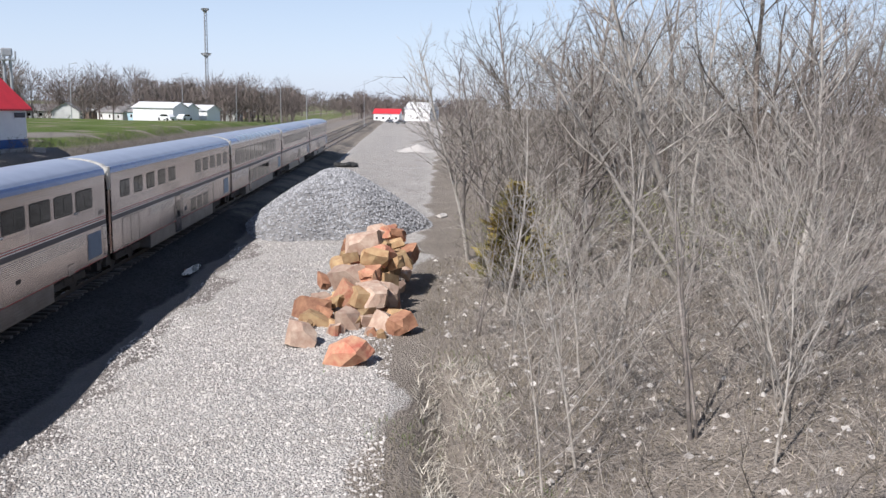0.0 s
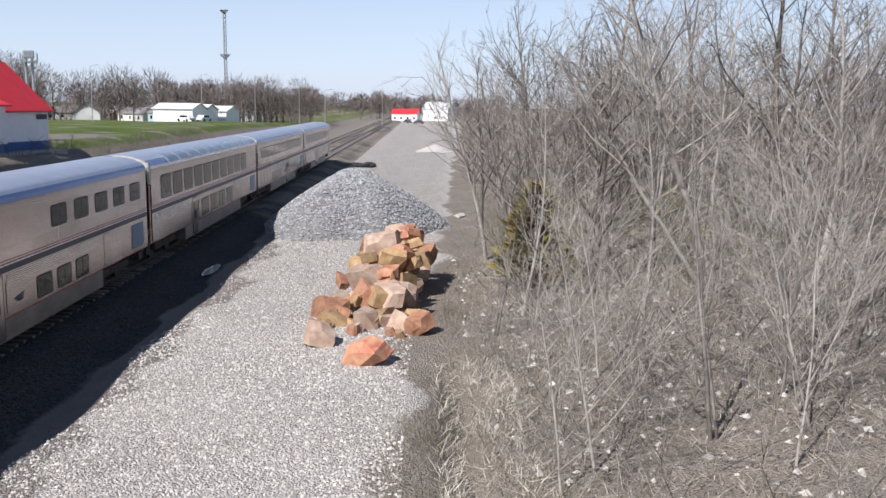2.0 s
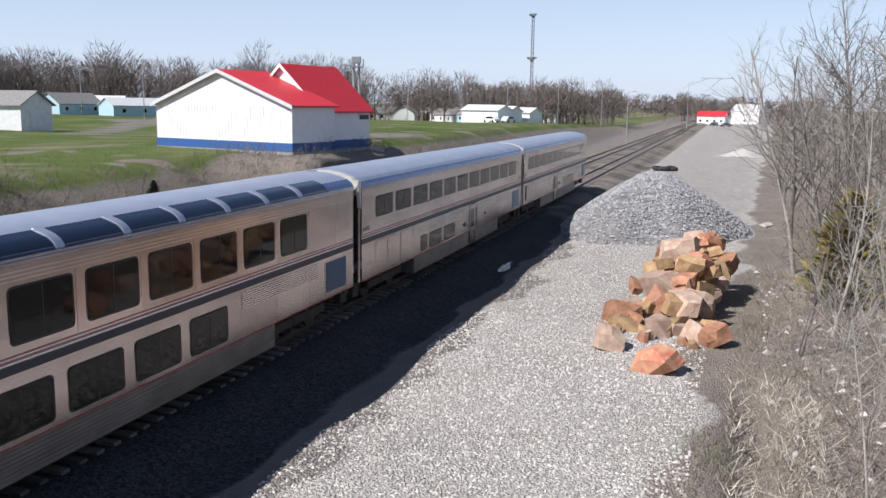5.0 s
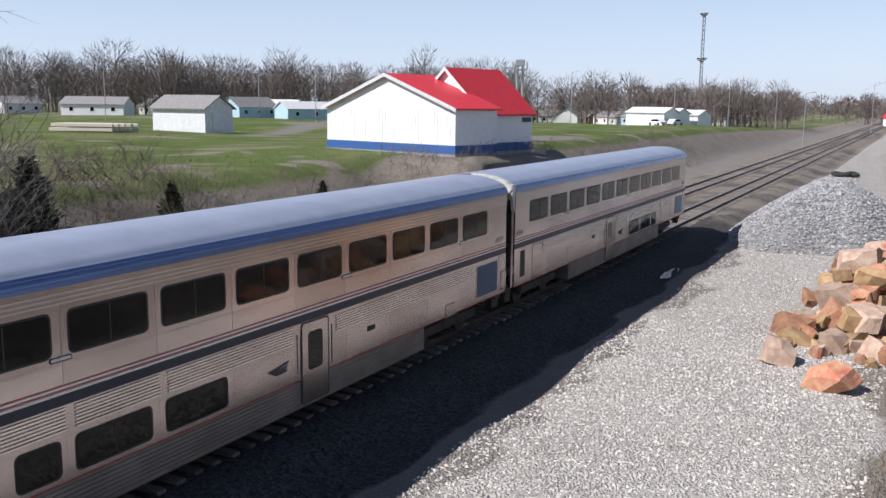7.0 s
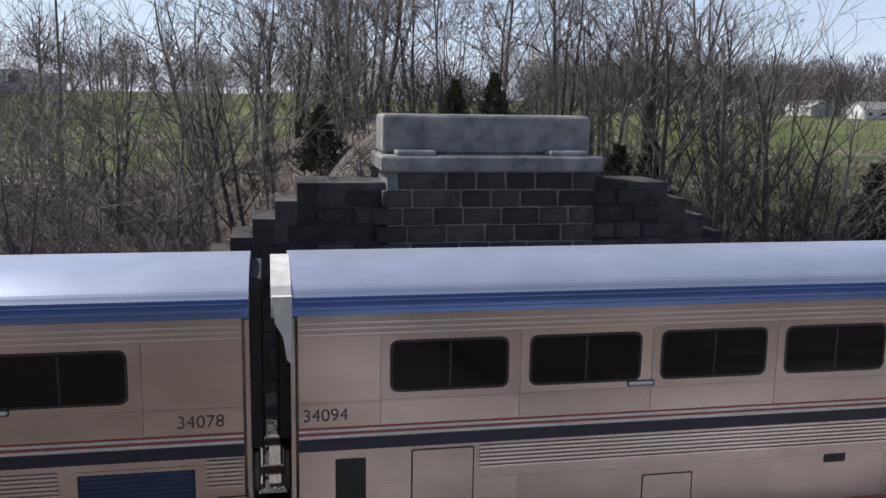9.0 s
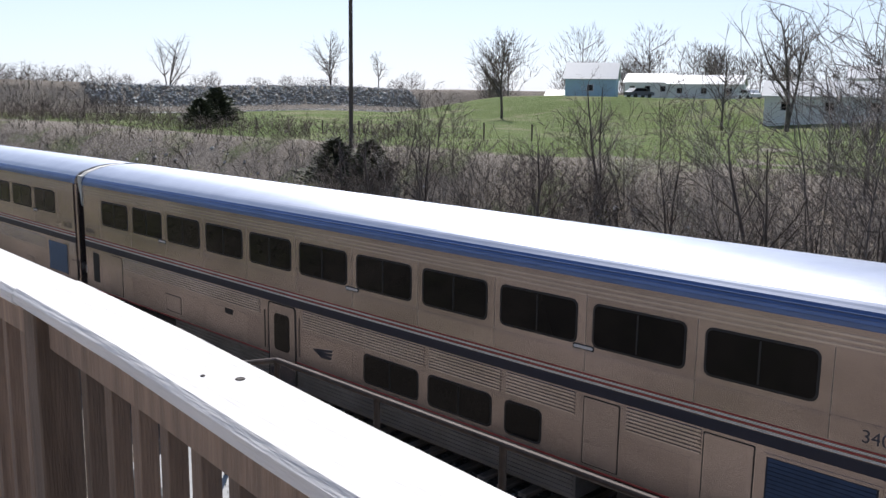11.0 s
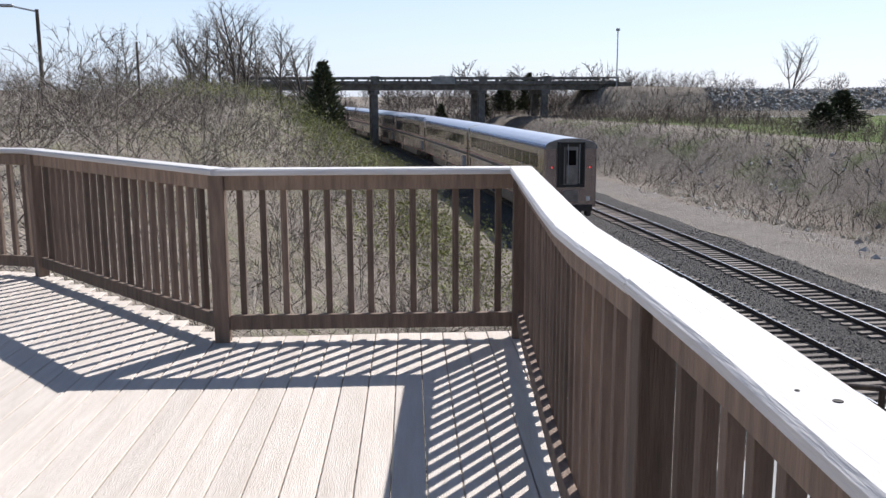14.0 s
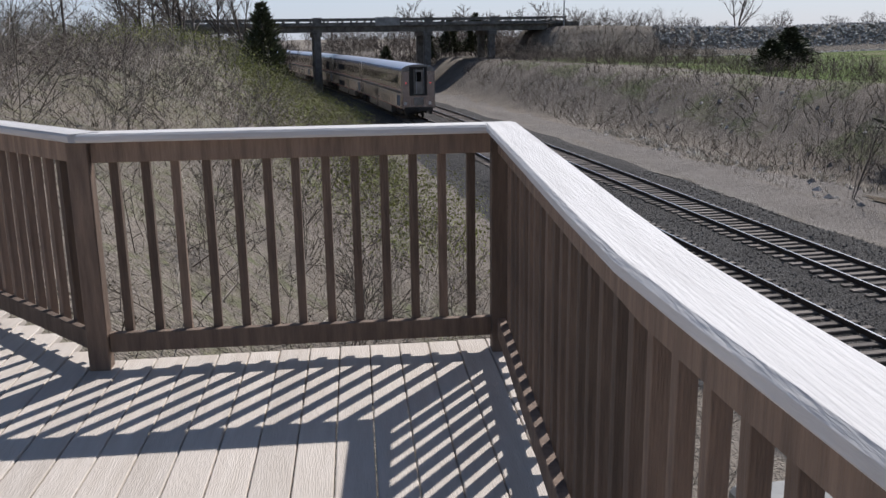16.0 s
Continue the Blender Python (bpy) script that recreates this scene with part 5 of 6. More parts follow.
def twig_belt(name, label, spots, mat, twigs, width, seed):
    """A far belt of leafless trees: tapered trunks with limbs, and crowns of many fine upright twigs."""
    rg = np.random.RandomState(seed)
    segs, tris = [], []
    for x, y, s in spots:
        z, h = gz(x, y), 11.5 * s * rg.uniform(0.75, 1.15)
        w = h * rg.uniform(0.26, 0.42)
        segs.append((x, y, z - 0.3, x + rg.normal(0, 0.3), y + rg.normal(0, 0.3), z + h * 0.9, 0.018 * h, 0.03))
        for k in range(7):
            q, a = rg.uniform(0.25, 0.7), rg.uniform(0, 6.28)
            r = w * rg.uniform(0.5, 0.95)
            segs.append((x, y, z + q * h, x + r * math.cos(a), y + r * math.sin(a), z + h * min(0.95, q + rg.uniform(0.15, 0.4)), 0.009 * h, 0.02))
        n = int(twigs * rg.uniform(0.8, 1.2))
        a, u, c = rg.uniform(0, 6.28, n), rg.uniform(0, 1, n) ** 0.5, rg.beta(1.7, 1.5, n)
        rad = w * u * np.sqrt(np.clip(1 - (2 * c - 1) ** 2 * 0.85, 0.05, 1)) * (1 + 0.3 * np.sin(3 * a + x))
        p = np.stack([x + rad * np.cos(a), y + rad * np.sin(a), z + h * (0.16 + 0.80 * c)], 1)
        d = np.stack([np.cos(a) * u * 0.8, np.sin(a) * u * 0.8, np.ones(n)], 1) + rg.normal(0, 0.35, (n, 3))
        d /= np.linalg.norm(d, axis=1, keepdims=True)
        side = np.cross(d, rg.normal(0, 1, (n, 3)))
        side /= np.linalg.norm(side, axis=1, keepdims=True)
        ln = h * rg.uniform(0.07, 0.17, (n, 1))
        tris.append(np.stack([p - side * width * 0.5, p + side * width * 0.5, p + d * ln], 1).reshape(-1, 3))
    v = np.concatenate(tris)
    o = tagged(new(name, raw_mesh(name, v.tolist(), np.arange(len(v)).reshape(-1, 3).tolist(), mat)), label, "trees", kind="stuff")
    t = part("trunks", tubes_mesh("trunks", segs, mat, 4), mat, o)
    t["kind"] = "stuff"


rows_w = [(*at_bearing(az, d), rng.uniform(1.1, 1.7) * (1.0 if az > 24 else 0.8)) for az, d in ((rng.uniform(7, 74), rng.uniform(270, 350)) for n in range(420))]
twig_belt("tree_belt", "grey-brown belt of leafless trees behind the town", rows_w, TREE_FAR, 420, 0.17, 1)
rows_n = [(*at_bearing(az, d), rng.uniform(0.8, 1.2)) for az, d in ((rng.uniform(-5, 13), rng.uniform(430, 640)) for n in range(170))]
twig_belt("tree_belt", "far leafless woods along the line", rows_n, TREE_FAR, 260, 0.32, 2)
rows_s = [(*at_bearing(az, d), rng.uniform(0.55, 1.15)) for az, d in ((rng.uniform(76, 132), rng.uniform(165, 240)) for n in range(105))]
rows_s += [(*at_bearing(az, d), rng.uniform(0.45, 0.85)) for az, d in ((rng.uniform(136, 206), rng.uniform(230, 330)) for n in range(70))]
twig_belt("tree_belt", "leafless trees on the southern skyline", rows_s, TREE_FAR, 380, 0.10, 3)
rows_t = [(-25.6 - 12 * rng.random() ** 1.4, rng.uniform(-14, 20), rng.uniform(0.4, 0.85)) for n in range(84)]
belt("abutment_thicket", "dense leafless thicket behind the old abutment", [r for r in rows_t if not (1.5 < r[1] < 9.5 and r[0] > -27)], BARK_GREY, 0.009, 4, 0.3)
rows_b = [(rng.uniform(-38, -30.5), rng.uniform(-42, -6), rng.uniform(0.2, 0.42)) for n in range(66)]
belt("bank_thicket", "tangled leafless bushes on the western bank", rows_b, BARK_DARK, 0.008, 5, 0.3)
def wood_spots(n, y0, y1, s0, s1):
    out = []
    while len(out) < n:
        y = rng.uniform(y0, y1)
        out.append((3.6 + 0.055 * (y - 26) + rng.random() ** 1.2 * (0.55 * y + 4), y, rng.uniform(s0, s1)))
    return out


belt("wood_thicket", "dense grey leafless thicket in the wood", wood_spots(100, 36, 80, 0.45, 0.9), TWIG_MID, 0.011, 6, 0.3)
belt("clearing_thicket", "tangle of pale leafless saplings round the clearing", wood_spots(34, 19, 37, 0.16, 0.34), TWIG, 0.006, 7, 0.3)
belt("bridge_woods", "dark leafless woods behind the overpass", [(rng.uniform(-75, 30), rng.uniform(-235, -165), rng.uniform(0.5, 0.85)) for n in range(42)], BARK_DARK, 0.05, 9)
rows_h = []
while len(rows_h) < 95:
    y = -11 - 62 * rng.random() ** 1.3
    x = rng.uniform(-6.5 + 0.01 * y, 7 - 0.22 * y)
    if not (x > 0.5 and y > -12):
        rows_h.append((x, y, rng.uniform(0.13, 0.24)))
belt("hill_shrubs", "rounded grey-brown leafless shrubs on the hillside", rows_h, TWIG_MID, 0.006, 8, 0.35)
far_trees = Stand([tree_kind(41, 13, 0.26, 22, 5, 5, BARK_DARK, "broad leafless tree on the skyline", fat=1.3, spread=1.1, rise=0.5),
                   tree_kind(42, 14, 0.30, 23, 5, 5, BARK_DARK, "broad leafless tree on the skyline", fat=1.3, spread=1.15, fork=2, rise=0.5),
                   tree_kind(43, 11, 0.22, 20, 5, 5, BARK_GREY, "leafless tree on the skyline", fat=1.3, spread=0.9, rise=0.5)])
for az, d, k, s in ((113.8, 95, 1, 0.82), (103, 110, 1, 0.75), (117.5, 100, 0, 0.6), (131, 120, 0, 0.8), (151.5, 200, 1, 0.95), (141.8, 190, 0, 0.95), (138.8, 195, 2, 0.7), (150.0, 210, 2, 0.6),
                    (191.8, 105, 2, 0.72), (187.2, 112, 0, 0.75), (185.6, 100, 1, 0.74), (184.2, 108, 2, 0.8), (181.6, 118, 1, 0.72), (180.2, 122, 0, 0.6), (186.4, 104, 2, 0.85), (188.2, 110, 1, 0.6), (182.8, 116, 0, 0.75), (185.0, 118, 1, 0.8)):
    far_trees.plant(k, *at_bearing(az, d), s, az * 7)


def cedar(seed, h, w, mats, label):
    """An evergreen: tapered trunk and an uneven crown of many small sprays."""
    rg = np.random.RandomState(seed)
    t = thing("cedar_tree", label, "tree", group="cedars")
    part("trunk", tubes_mesh("trunk", [(0, 0, -0.2, 0.02, 0, h * 0.9, 0.06 * h / 3, 0.01)], BARK_DARK, 6), BARK_DARK, t)
    n = 2600
    z = rg.beta(1.1, 1.5, n)
    lob = 1 + 0.28 * np.sin(rg.randint(0, 9, n) * 1.3)
    a = rg.uniform(0, 2 * np.pi, n)
    wave = 1 + 0.25 * np.sin(3 * a + 7 * z) + 0.2 * np.sin(17 * z + a)
    r = w * (1 - z) ** 0.75 * wave * np.sqrt(rg.uniform(0.15, 1, n)) * lob * 0.8
    c = np.stack([r * np.cos(a), r * np.sin(a), 0.12 * h + z * h * 0.88], 1)
    out = np.stack([np.cos(a), np.sin(a), rg.uniform(0.2, 1.2, n)], 1)
    out /= np.linalg.norm(out, axis=1, keepdims=True)
    sz = rg.uniform(0.10, 0.24, n)[:, None] * h / 3.5
    tng = np.cross(out, rg.normal(0, 1, (n, 3)))
    tng /= np.linalg.norm(tng, axis=1, keepdims=True)
    v = np.stack([c - tng * sz * 0.35, c + tng * sz * 0.35, c + out * sz * 1.3], 1).reshape(-1, 3)
    f = np.arange(n * 3).reshape(-1, 3)
    part("crown", raw_mesh("crown", v.tolist(), f.tolist(), mats), mats, t)
    return t


dark = cedar(1, 3.2, 1.15, CEDAR_LEAF, "dark green cedar on the bank")
gold = cedar(2, 5.5, 1.7, CEDAR_GOLD, "bronze-gold cedar at the wood's edge")
gold.matrix_basis = pose(4.75, 37, gz(4.75, 37) - 0.2)
gold.scale = (1.15, 1.15, 0.85)
first = True
for x, y, s in ((-30.0, 22.6, 1.15), (-31.5, 14.0, 0.8), (-25.2, 5.2, 0.42), (-25.0, 6.3, 0.48), (-25.6, 10.4, 0.8), (-23.6, -1.2, 0.8), (-27.0, 1.5, 0.7), (-28.0, 42.6, 0.5), (-30.2, 42.0, 0.42), (-27.0, 46.0, 0.3), (-30, 30, 0.7),
                (-34.5, -43.5, 1.15), (-35.2, -41.0, 0.95), (-46, -76, 1.3), (-48, -79, 1.1), (-43, -74, 1.0), (0.3, -85, 2.2), (-34, -150, 2.2), (-30, -152, 2.0), (-20, -158, 2.0), (-27, -156, 1.8)):
    m = pose(x, y, gz(x, y) - 0.1, 0, 0, x * 40)
    if first:
        dark.matrix_basis = m
        o, first = dark, False
    else:
        o = copy_thing(dark, m)
    o.scale = (s * 1.75, s * 1.75, s * 0.85) if -80 < y < -40 else (s, s, s)


def brush_segs(pts, hmin, hmax, seed, twigs=4, r=0.009, lean=0.35):
    rg = random.Random(seed)
    segs = []
    for x, y, z in pts:
        h = rg.uniform(hmin, hmax)
        d = Vector((rg.gauss(0, lean), rg.gauss(0, lean), 1)).normalized()
        p = Vector((x, y, z - 0.05))
        rr = r * h / 1.5 * rg.uniform(0.7, 1.3)
        nodes = [p]
        for i in range(3):
            q = p + d * (h / 3)
            segs.append((*p, *q, rr * (1 - i * 0.28), rr * (1 - (i + 1) * 0.28)))
            d = (d + Vector((rg.gauss(0, 0.36), rg.gauss(0, 0.36), rg.uniform(-0.12, 0.12)))).normalized()
            p = q
            nodes.append(p)
        for k in range(twigs):
            i = rg.randrange(1, 3)
            a = nodes[i].lerp(nodes[i + 1], rg.random())
            dd = Vector((rg.gauss(0, 0.7), rg.gauss(0, 0.7), rg.uniform(0.3, 1.0))).normalized()
            b = a + dd * h * rg.uniform(0.18, 0.42)
            segs.append((*a, *b, rr * 0.55, 0.0))
    return segs


def brush(name, label, pts, h0, h1, seed, mat, **kw):
    tagged(new(name, tubes_mesh(name, brush_segs(pts, h0, h1, seed, **kw), mat)), label, "brush", kind="stuff")


brush("undergrowth", "tangled grey leafless undergrowth at the wood's edge", scatter(3600, 1.2, 42, 14, 75, 51, lambda x, y, r: (x > 1.8 + 0.05 * (y - 14)) & (r < 1.1 - 0.012 * x - 0.62 * (y < 34))), 0.8, 3.0, 52, TWIG_MID, twigs=8, lean=0.75)
brush("near_undergrowth", "thin leafless twigs beside the ditch", scatter(850, 0.2, 15, 12, 36, 53, lambda x, y, r: x > 0.2 + 0.025 * y), 0.6, 2.4, 54, TWIG, twigs=9, r=0.007, lean=0.8)
brush("bank_brush", "brown leafless brush on the bank beyond the tracks", scatter(5600, -37, -25.0, -50, 34, 55, lambda x, y, r: ~((y > 2.2) & (y < 9) & (x > -25.5)) & (r < 0.35 + 0.65 * smooth(-52, -38, y)) & ((y > -14) | (x < -30.2))), 0.8, 2.7, 56, TWIG_DARK, twigs=7, r=0.011, lean=0.6)
brush("town_brush", "brown undergrowth below the far tree belt", np.array([(*at_bearing(az, d), gz(*at_bearing(az, d))) for az, d in ((rng.uniform(7, 74), rng.uniform(300, 350)) for n in range(1500))]), 3.0, 8.0, 97, TREE_FAR, twigs=6, r=0.035, lean=0.3)
brush("edge_brush", "dry brown brush along the field edge", scatter(2400, -33, -25.5, 24, 130, 57, lambda x, y, r: hash_noise(x, y, 3.0) > -0.3), 0.4, 1.4, 58, TWIG_MID, twigs=8, r=0.024, lean=0.6)
brush("hall_brush", "dry brown brush in front of the hall", scatter(420, -33, -24.8, 46, 56, 95, lambda x, y, r: y < 53.6 + 0.24 * (x + 28.1) + 0.5), 0.4, 1.3, 96, TWIG_MID, twigs=8, r=0.016, lean=0.7)
brush("hill_brush", "grey leafless thicket below the deck", scatter(2600, -6.5, 16, -48, -8.2, 59, lambda x, y, r: ~((x > 1.5) & (y > -10.5))), 0.6, 1.7, 60, TWIG_DARK, twigs=9, r=0.011, lean=0.8)
brush("hill_twigs", "pale grey leafless twigs below the deck", scatter(700, -6.5, 12, -34, -8.2, 159, lambda x, y, r: ~((x > 1.5) & (y > -10.5))), 0.6, 1.8, 160, TWIG, twigs=9, r=0.009, lean=0.9)
brush("hilltop_brush", "grey-brown brush on the hill", scatter(2300, -6, 45, -130, -40, 61, lambda x, y, r: x > -5 + 0.03 * (y + 40)), 0.8, 2.6, 62, TWIG_MID, twigs=5, r=0.013)
brush("cut_brush", "grey brush on the western cutting", scatter(4800, -50, -27, -130, -44, 63, lambda x, y, r: (x - line_x(y) < -27.4 - 2.6 * smooth(-54, -42, y)) & (hash_noise(x, y, 2.6) > -0.45)), 0.5, 2.0, 64, TWIG_DARK, twigs=6, r=0.02, lean=0.7)
brush("thicket", "dark thicket behind the overpass", np.concatenate([scatter(1700, -60, 25, -175, -150, 65, lambda x, y, r: (x < -16) | (x > -1)), scatter(1500, -70, 45, -270, -215, 68)]), 2.2, 6, 66, TWIG_DARK, twigs=5, r=0.022, lean=0.6)
brush("bridge_brush", "brown brush beside the overpass", scatter(1300, -62, -27, -150, -118, 69, lambda x, y, r: (x < -33)), 1.0, 3.4, 70, TWIG_DARK, twigs=6, r=0.02, lean=0.7)


brush("wing_brush", "leafless brush over the abutment wings", np.concatenate([scatter(420, -24.6, -21.9, -7, 2.6, 91), scatter(420, -24.6, -21.9, 8.6, 18, 92)]), 1.0, 2.8, 93, TWIG_DARK, twigs=8, r=0.008)


def leaves_mesh(name, pts, size, mat, seed):
    rg = np.random.RandomState(seed)
    n = len(pts)
    c = np.asarray(pts)
    d1 = rg.normal(0, 1, (n, 3))
    d2 = rg.normal(0, 1, (n, 3))
    s = rg.uniform(0.5, 1.2, (n, 1)) * size
    v = np.stack([c, c + d1 * s * 0.5, c + d2 * s * 0.5], 1).reshape(-1, 3)
    return raw_mesh(name, v.tolist(), np.arange(n * 3).reshape(-1, 3).tolist(), mat)


def buds(name, label, n, x0, x1, y0, y1, seed, h, size=0.06, keep=None, clumps=60):
    """Young leaves in clumps over the brush."""
    rg = np.random.RandomState(seed)
    cc = scatter(clumps, x0, x1, y0, y1, seed, keep)
    i = rg.randint(0, len(cc), n)
    p = cc[i] + rg.normal(0, 1, (n, 3)) * np.array([0.8, 0.8, h * 0.28])
    p[:, 2] = np.maximum(p[:, 2] + h * 0.8, ground_z(p[:, 0], p[:, 1]) + 0.1)
    tagged(new(name, leaves_mesh(name, p, size, BUD_GREEN, seed)), label, "shrub", kind="stuff")


buds("budding_shrub", "yellow-green budding shrubs on the hillside", 42000, -7.5, 3, -85, -24, 71, 1.5, 0.10, lambda x, y, r: x < -0.5 - 0.05 * (y + 26), clumps=150)
buds("budding_shrub", "yellow-green budding shrubs on the far hillside", 20000, -6, 16, -125, -55, 72, 1.6, 0.13, lambda x, y, r: x > -5 + 0.03 * (y + 40), clumps=120)
buds("budding_shrub", "green budding shrubs under the bare trees", 13000, 4, 16, 30, 50, 73, 1.8, 0.07, clumps=50)
buds("budding_shrub", "green shoots on the western bank", 5000, -42, -31, -80, -22, 74, 0.7, 0.09, clumps=120)


def grass(name, label, pts, h, mat, seed, w=0.012, lay=0.4):
    rg = np.random.RandomState(seed)
    c = np.asarray(pts)
    n = len(c)
    a = rg.uniform(0, 6.28, n)
    hh = h * rg.uniform(0.4, 1.2, (n, 1))
    wv = np.stack([np.cos(a), np.sin(a), 0 * a], 1) * w
    tip = c + np.concatenate([rg.normal(0, lay, (n, 2)), np.ones((n, 1))], 1) * hh
    v = np.stack([c - wv, c + wv, tip], 1).reshape(-1, 3)
    tagged(new(name, raw_mesh(name, v.tolist(), np.arange(n * 3).reshape(-1, 3).tolist(), mat)), label, "grass", kind="stuff")


grass("dry_grass", "dry straw grass along the ditch", scatter(22000, -1.2, 16, 11, 45, 81, lambda x, y, r: (x > -0.2 - 1.2 * (y < 22) + 0.02 * y + 0.6 * r) & (r > 0.35 * (x > 5))), 0.26, STRAW, 82)
grass("dead_grass", "flattened grey dead grass and leaf litter in the clearing", scatter(46000, 0.5, 22, 11, 46, 181, lambda x, y, r: x > 1.2 + 0.02 * y), 0.13, LITTER, 182, 0.016, 2.2)
grass("dead_grass", "flattened brown dead grass on the slope below the deck", scatter(14000, -7, 12, -45, -6, 183, lambda x, y, r: ~((x > 0.5) & (y > -9))), 0.15, STRAW, 184, 0.014, 1.6)
grass("reeds", "pale flattened reeds at the foot of the western bank", scatter(6500, -32.5, -26.6, -72, -34, 185, lambda x, y, r: (hash_noise(x, y, 1.3) > -0.1) & (np.abs(x - line_x(y) + 27.6 + 2.4 * smooth(-54, -42, y)) < 1.1)), 0.38, PALE_REED, 186, 0.03, 0.9)
grass("reeds", "pale reeds along the ditch", scatter(2600, 0.4, 2.6, 14, 27, 187), 0.3, PALE_REED, 188, 0.012, 1.3)
grass("dry_grass", "dry straw grass on the bank by the deck", scatter(5000, -8, 14, -60, -6, 83, lambda x, y, r: ~((x > 0.5) & (y > -9))), 0.22, STRAW, 84, 0.012)
grass("dry_grass", "dry straw grass beyond the tracks", scatter(8000, -42, -25.5, -80, 60, 85), 0.22, STRAW, 86, 0.014)
grass("green_grass", "green grass tufts", scatter(5000, -4, 5, 12, 30, 87, lambda x, y, r: (hash_noise(x, y, 1.6) > 0.55) & (x > -2.5)), 0.12, GRASS_BLADE, 88)
grass("green_grass", "green grass below the deck", scatter(4000, -4.5, 0, -6, 3, 89), 0.25, GRASS_BLADE, 90)


# ---- buildings of the town ----
def gable_house(name, label, cat, w, d, eave, ridge, wall_mat, roof_mat, m, base=None, windows=3, group="", over=0.35):
    """House with gable ends in local x; ridge along local y. Origin at the ground, mid-plan."""
    h = thing(name, label, cat, m, group)
    bm = bmesh.new()
    prism(bm, [(-w / 2, -1), (w / 2, -1), (w / 2, eave), (0, ridge), (-w / 2, eave)], "y", -d / 2, d / 2)
    part("wall", bm, wall_mat, h)
    if base:
        part("wainscot", boxes((-w / 2 - 0.02, -d / 2 - 0.02, -1, w / 2 + 0.02, d / 2 + 0.02, base[0])), base[1], h)
    sl = (ridge - eave) / (w / 2)
    for s in (-1, 1):
        prof = [(0, ridge + 0.12), (s * (w / 2 + over), eave - over * sl + 0.12), (s * (w / 2 + over), eave - over * sl), (0, ridge + 0.0)]
        part("roof", prism(bmesh.new(), prof, "y", -d / 2 - over, d / 2 + over), roof_mat, h)
    for k in range(windows):
        for s in (-1, 1):
            y = -d / 2 + d * (k + 0.5) / windows
            x = s * w / 2
            wd = part("window", boxes((min(x, x + s * 0.05), y - 0.55, 0.9, max(x, x + s * 0.05), y + 0.55, 2.0)), STRIPE_WHITE, h)
            part("pane", boxes((min(x, x + s * 0.06), y - 0.45, 1.0, max(x, x + s * 0.06), y + 0.45, 1.9)), DARK_GLASS, wd)
    return h


def place(az, d, turn=0.0):
    x, y = at_bearing(az, d)
    return pose(x, y, gz(x, y), 0, 0, turn)


def build_red_roof_hall():
    """Local x runs from the near corner along the front gable, local y back along the side."""
    z = 3.86
    h = thing("red_roof_hall", "white metal hall with bright red gabled roof and blue base", "building", pose(-28.1, 54.5, z, 0, 0, 166.8))

    def block(x0, x1, y0, y1, eave, ridge, rx, over=0.3):
        part("wall", prism(bmesh.new(), [(x0, 0), (x1, 0), (x1, eave), (rx, ridge), (x0, eave)], "y", -y1, -y0), SIDING_WHITE, h)
        part("wainscot", boxes((x0 - 0.03, -y1 - 0.03, 0.0, x1 + 0.03, -y0 + 0.03, 0.60)), SIDING_BLUE, h)
        for xe in (x0, x1):
            s = 1 if xe > rx else -1
            sl = (ridge - eave) / abs(xe - rx)
            part("roof", prism(bmesh.new(), [(rx, ridge + 0.13), (xe + s * over, eave - over * sl + 0.13), (xe + s * over, eave - over * sl + 0.01), (rx, ridge + 0.01)], "y", -y1 - over, -y0 + over), ROOF_RED, h)
            part("barge_board", prism(bmesh.new(), [(rx, ridge + 0.14), (xe + s * over, eave - over * sl + 0.14), (xe + s * over, eave - over * sl - 0.12), (rx, ridge - 0.12)], "y", -y0 + over, -y0 + over + 0.04), SIDING_WHITE if y0 > 1 else ROOF_PALE, h)
    block(0, 13.1, 0, 4.6, 3.1, 5.45, 6.55)
    block(1.3, 8.3, 4.62, 10.7, 2.85, 6.0, 4.8)
    part("footing", boxes((-0.06, -10.8, -1.6, 13.16, 0.06, 0.0)), CONCRETE, h)
    for k in range(44):
        part("siding_rib", boxes((0.12 + k * 0.3, -0.004, 0.64, 0.145 + k * 0.3, 0.018, 3.05)), SIDING_WHITE, h)
    part("sign", boxes((1.22, -10.5, 2.1, 1.27, -9.4, 2.45)), LETTER, h)


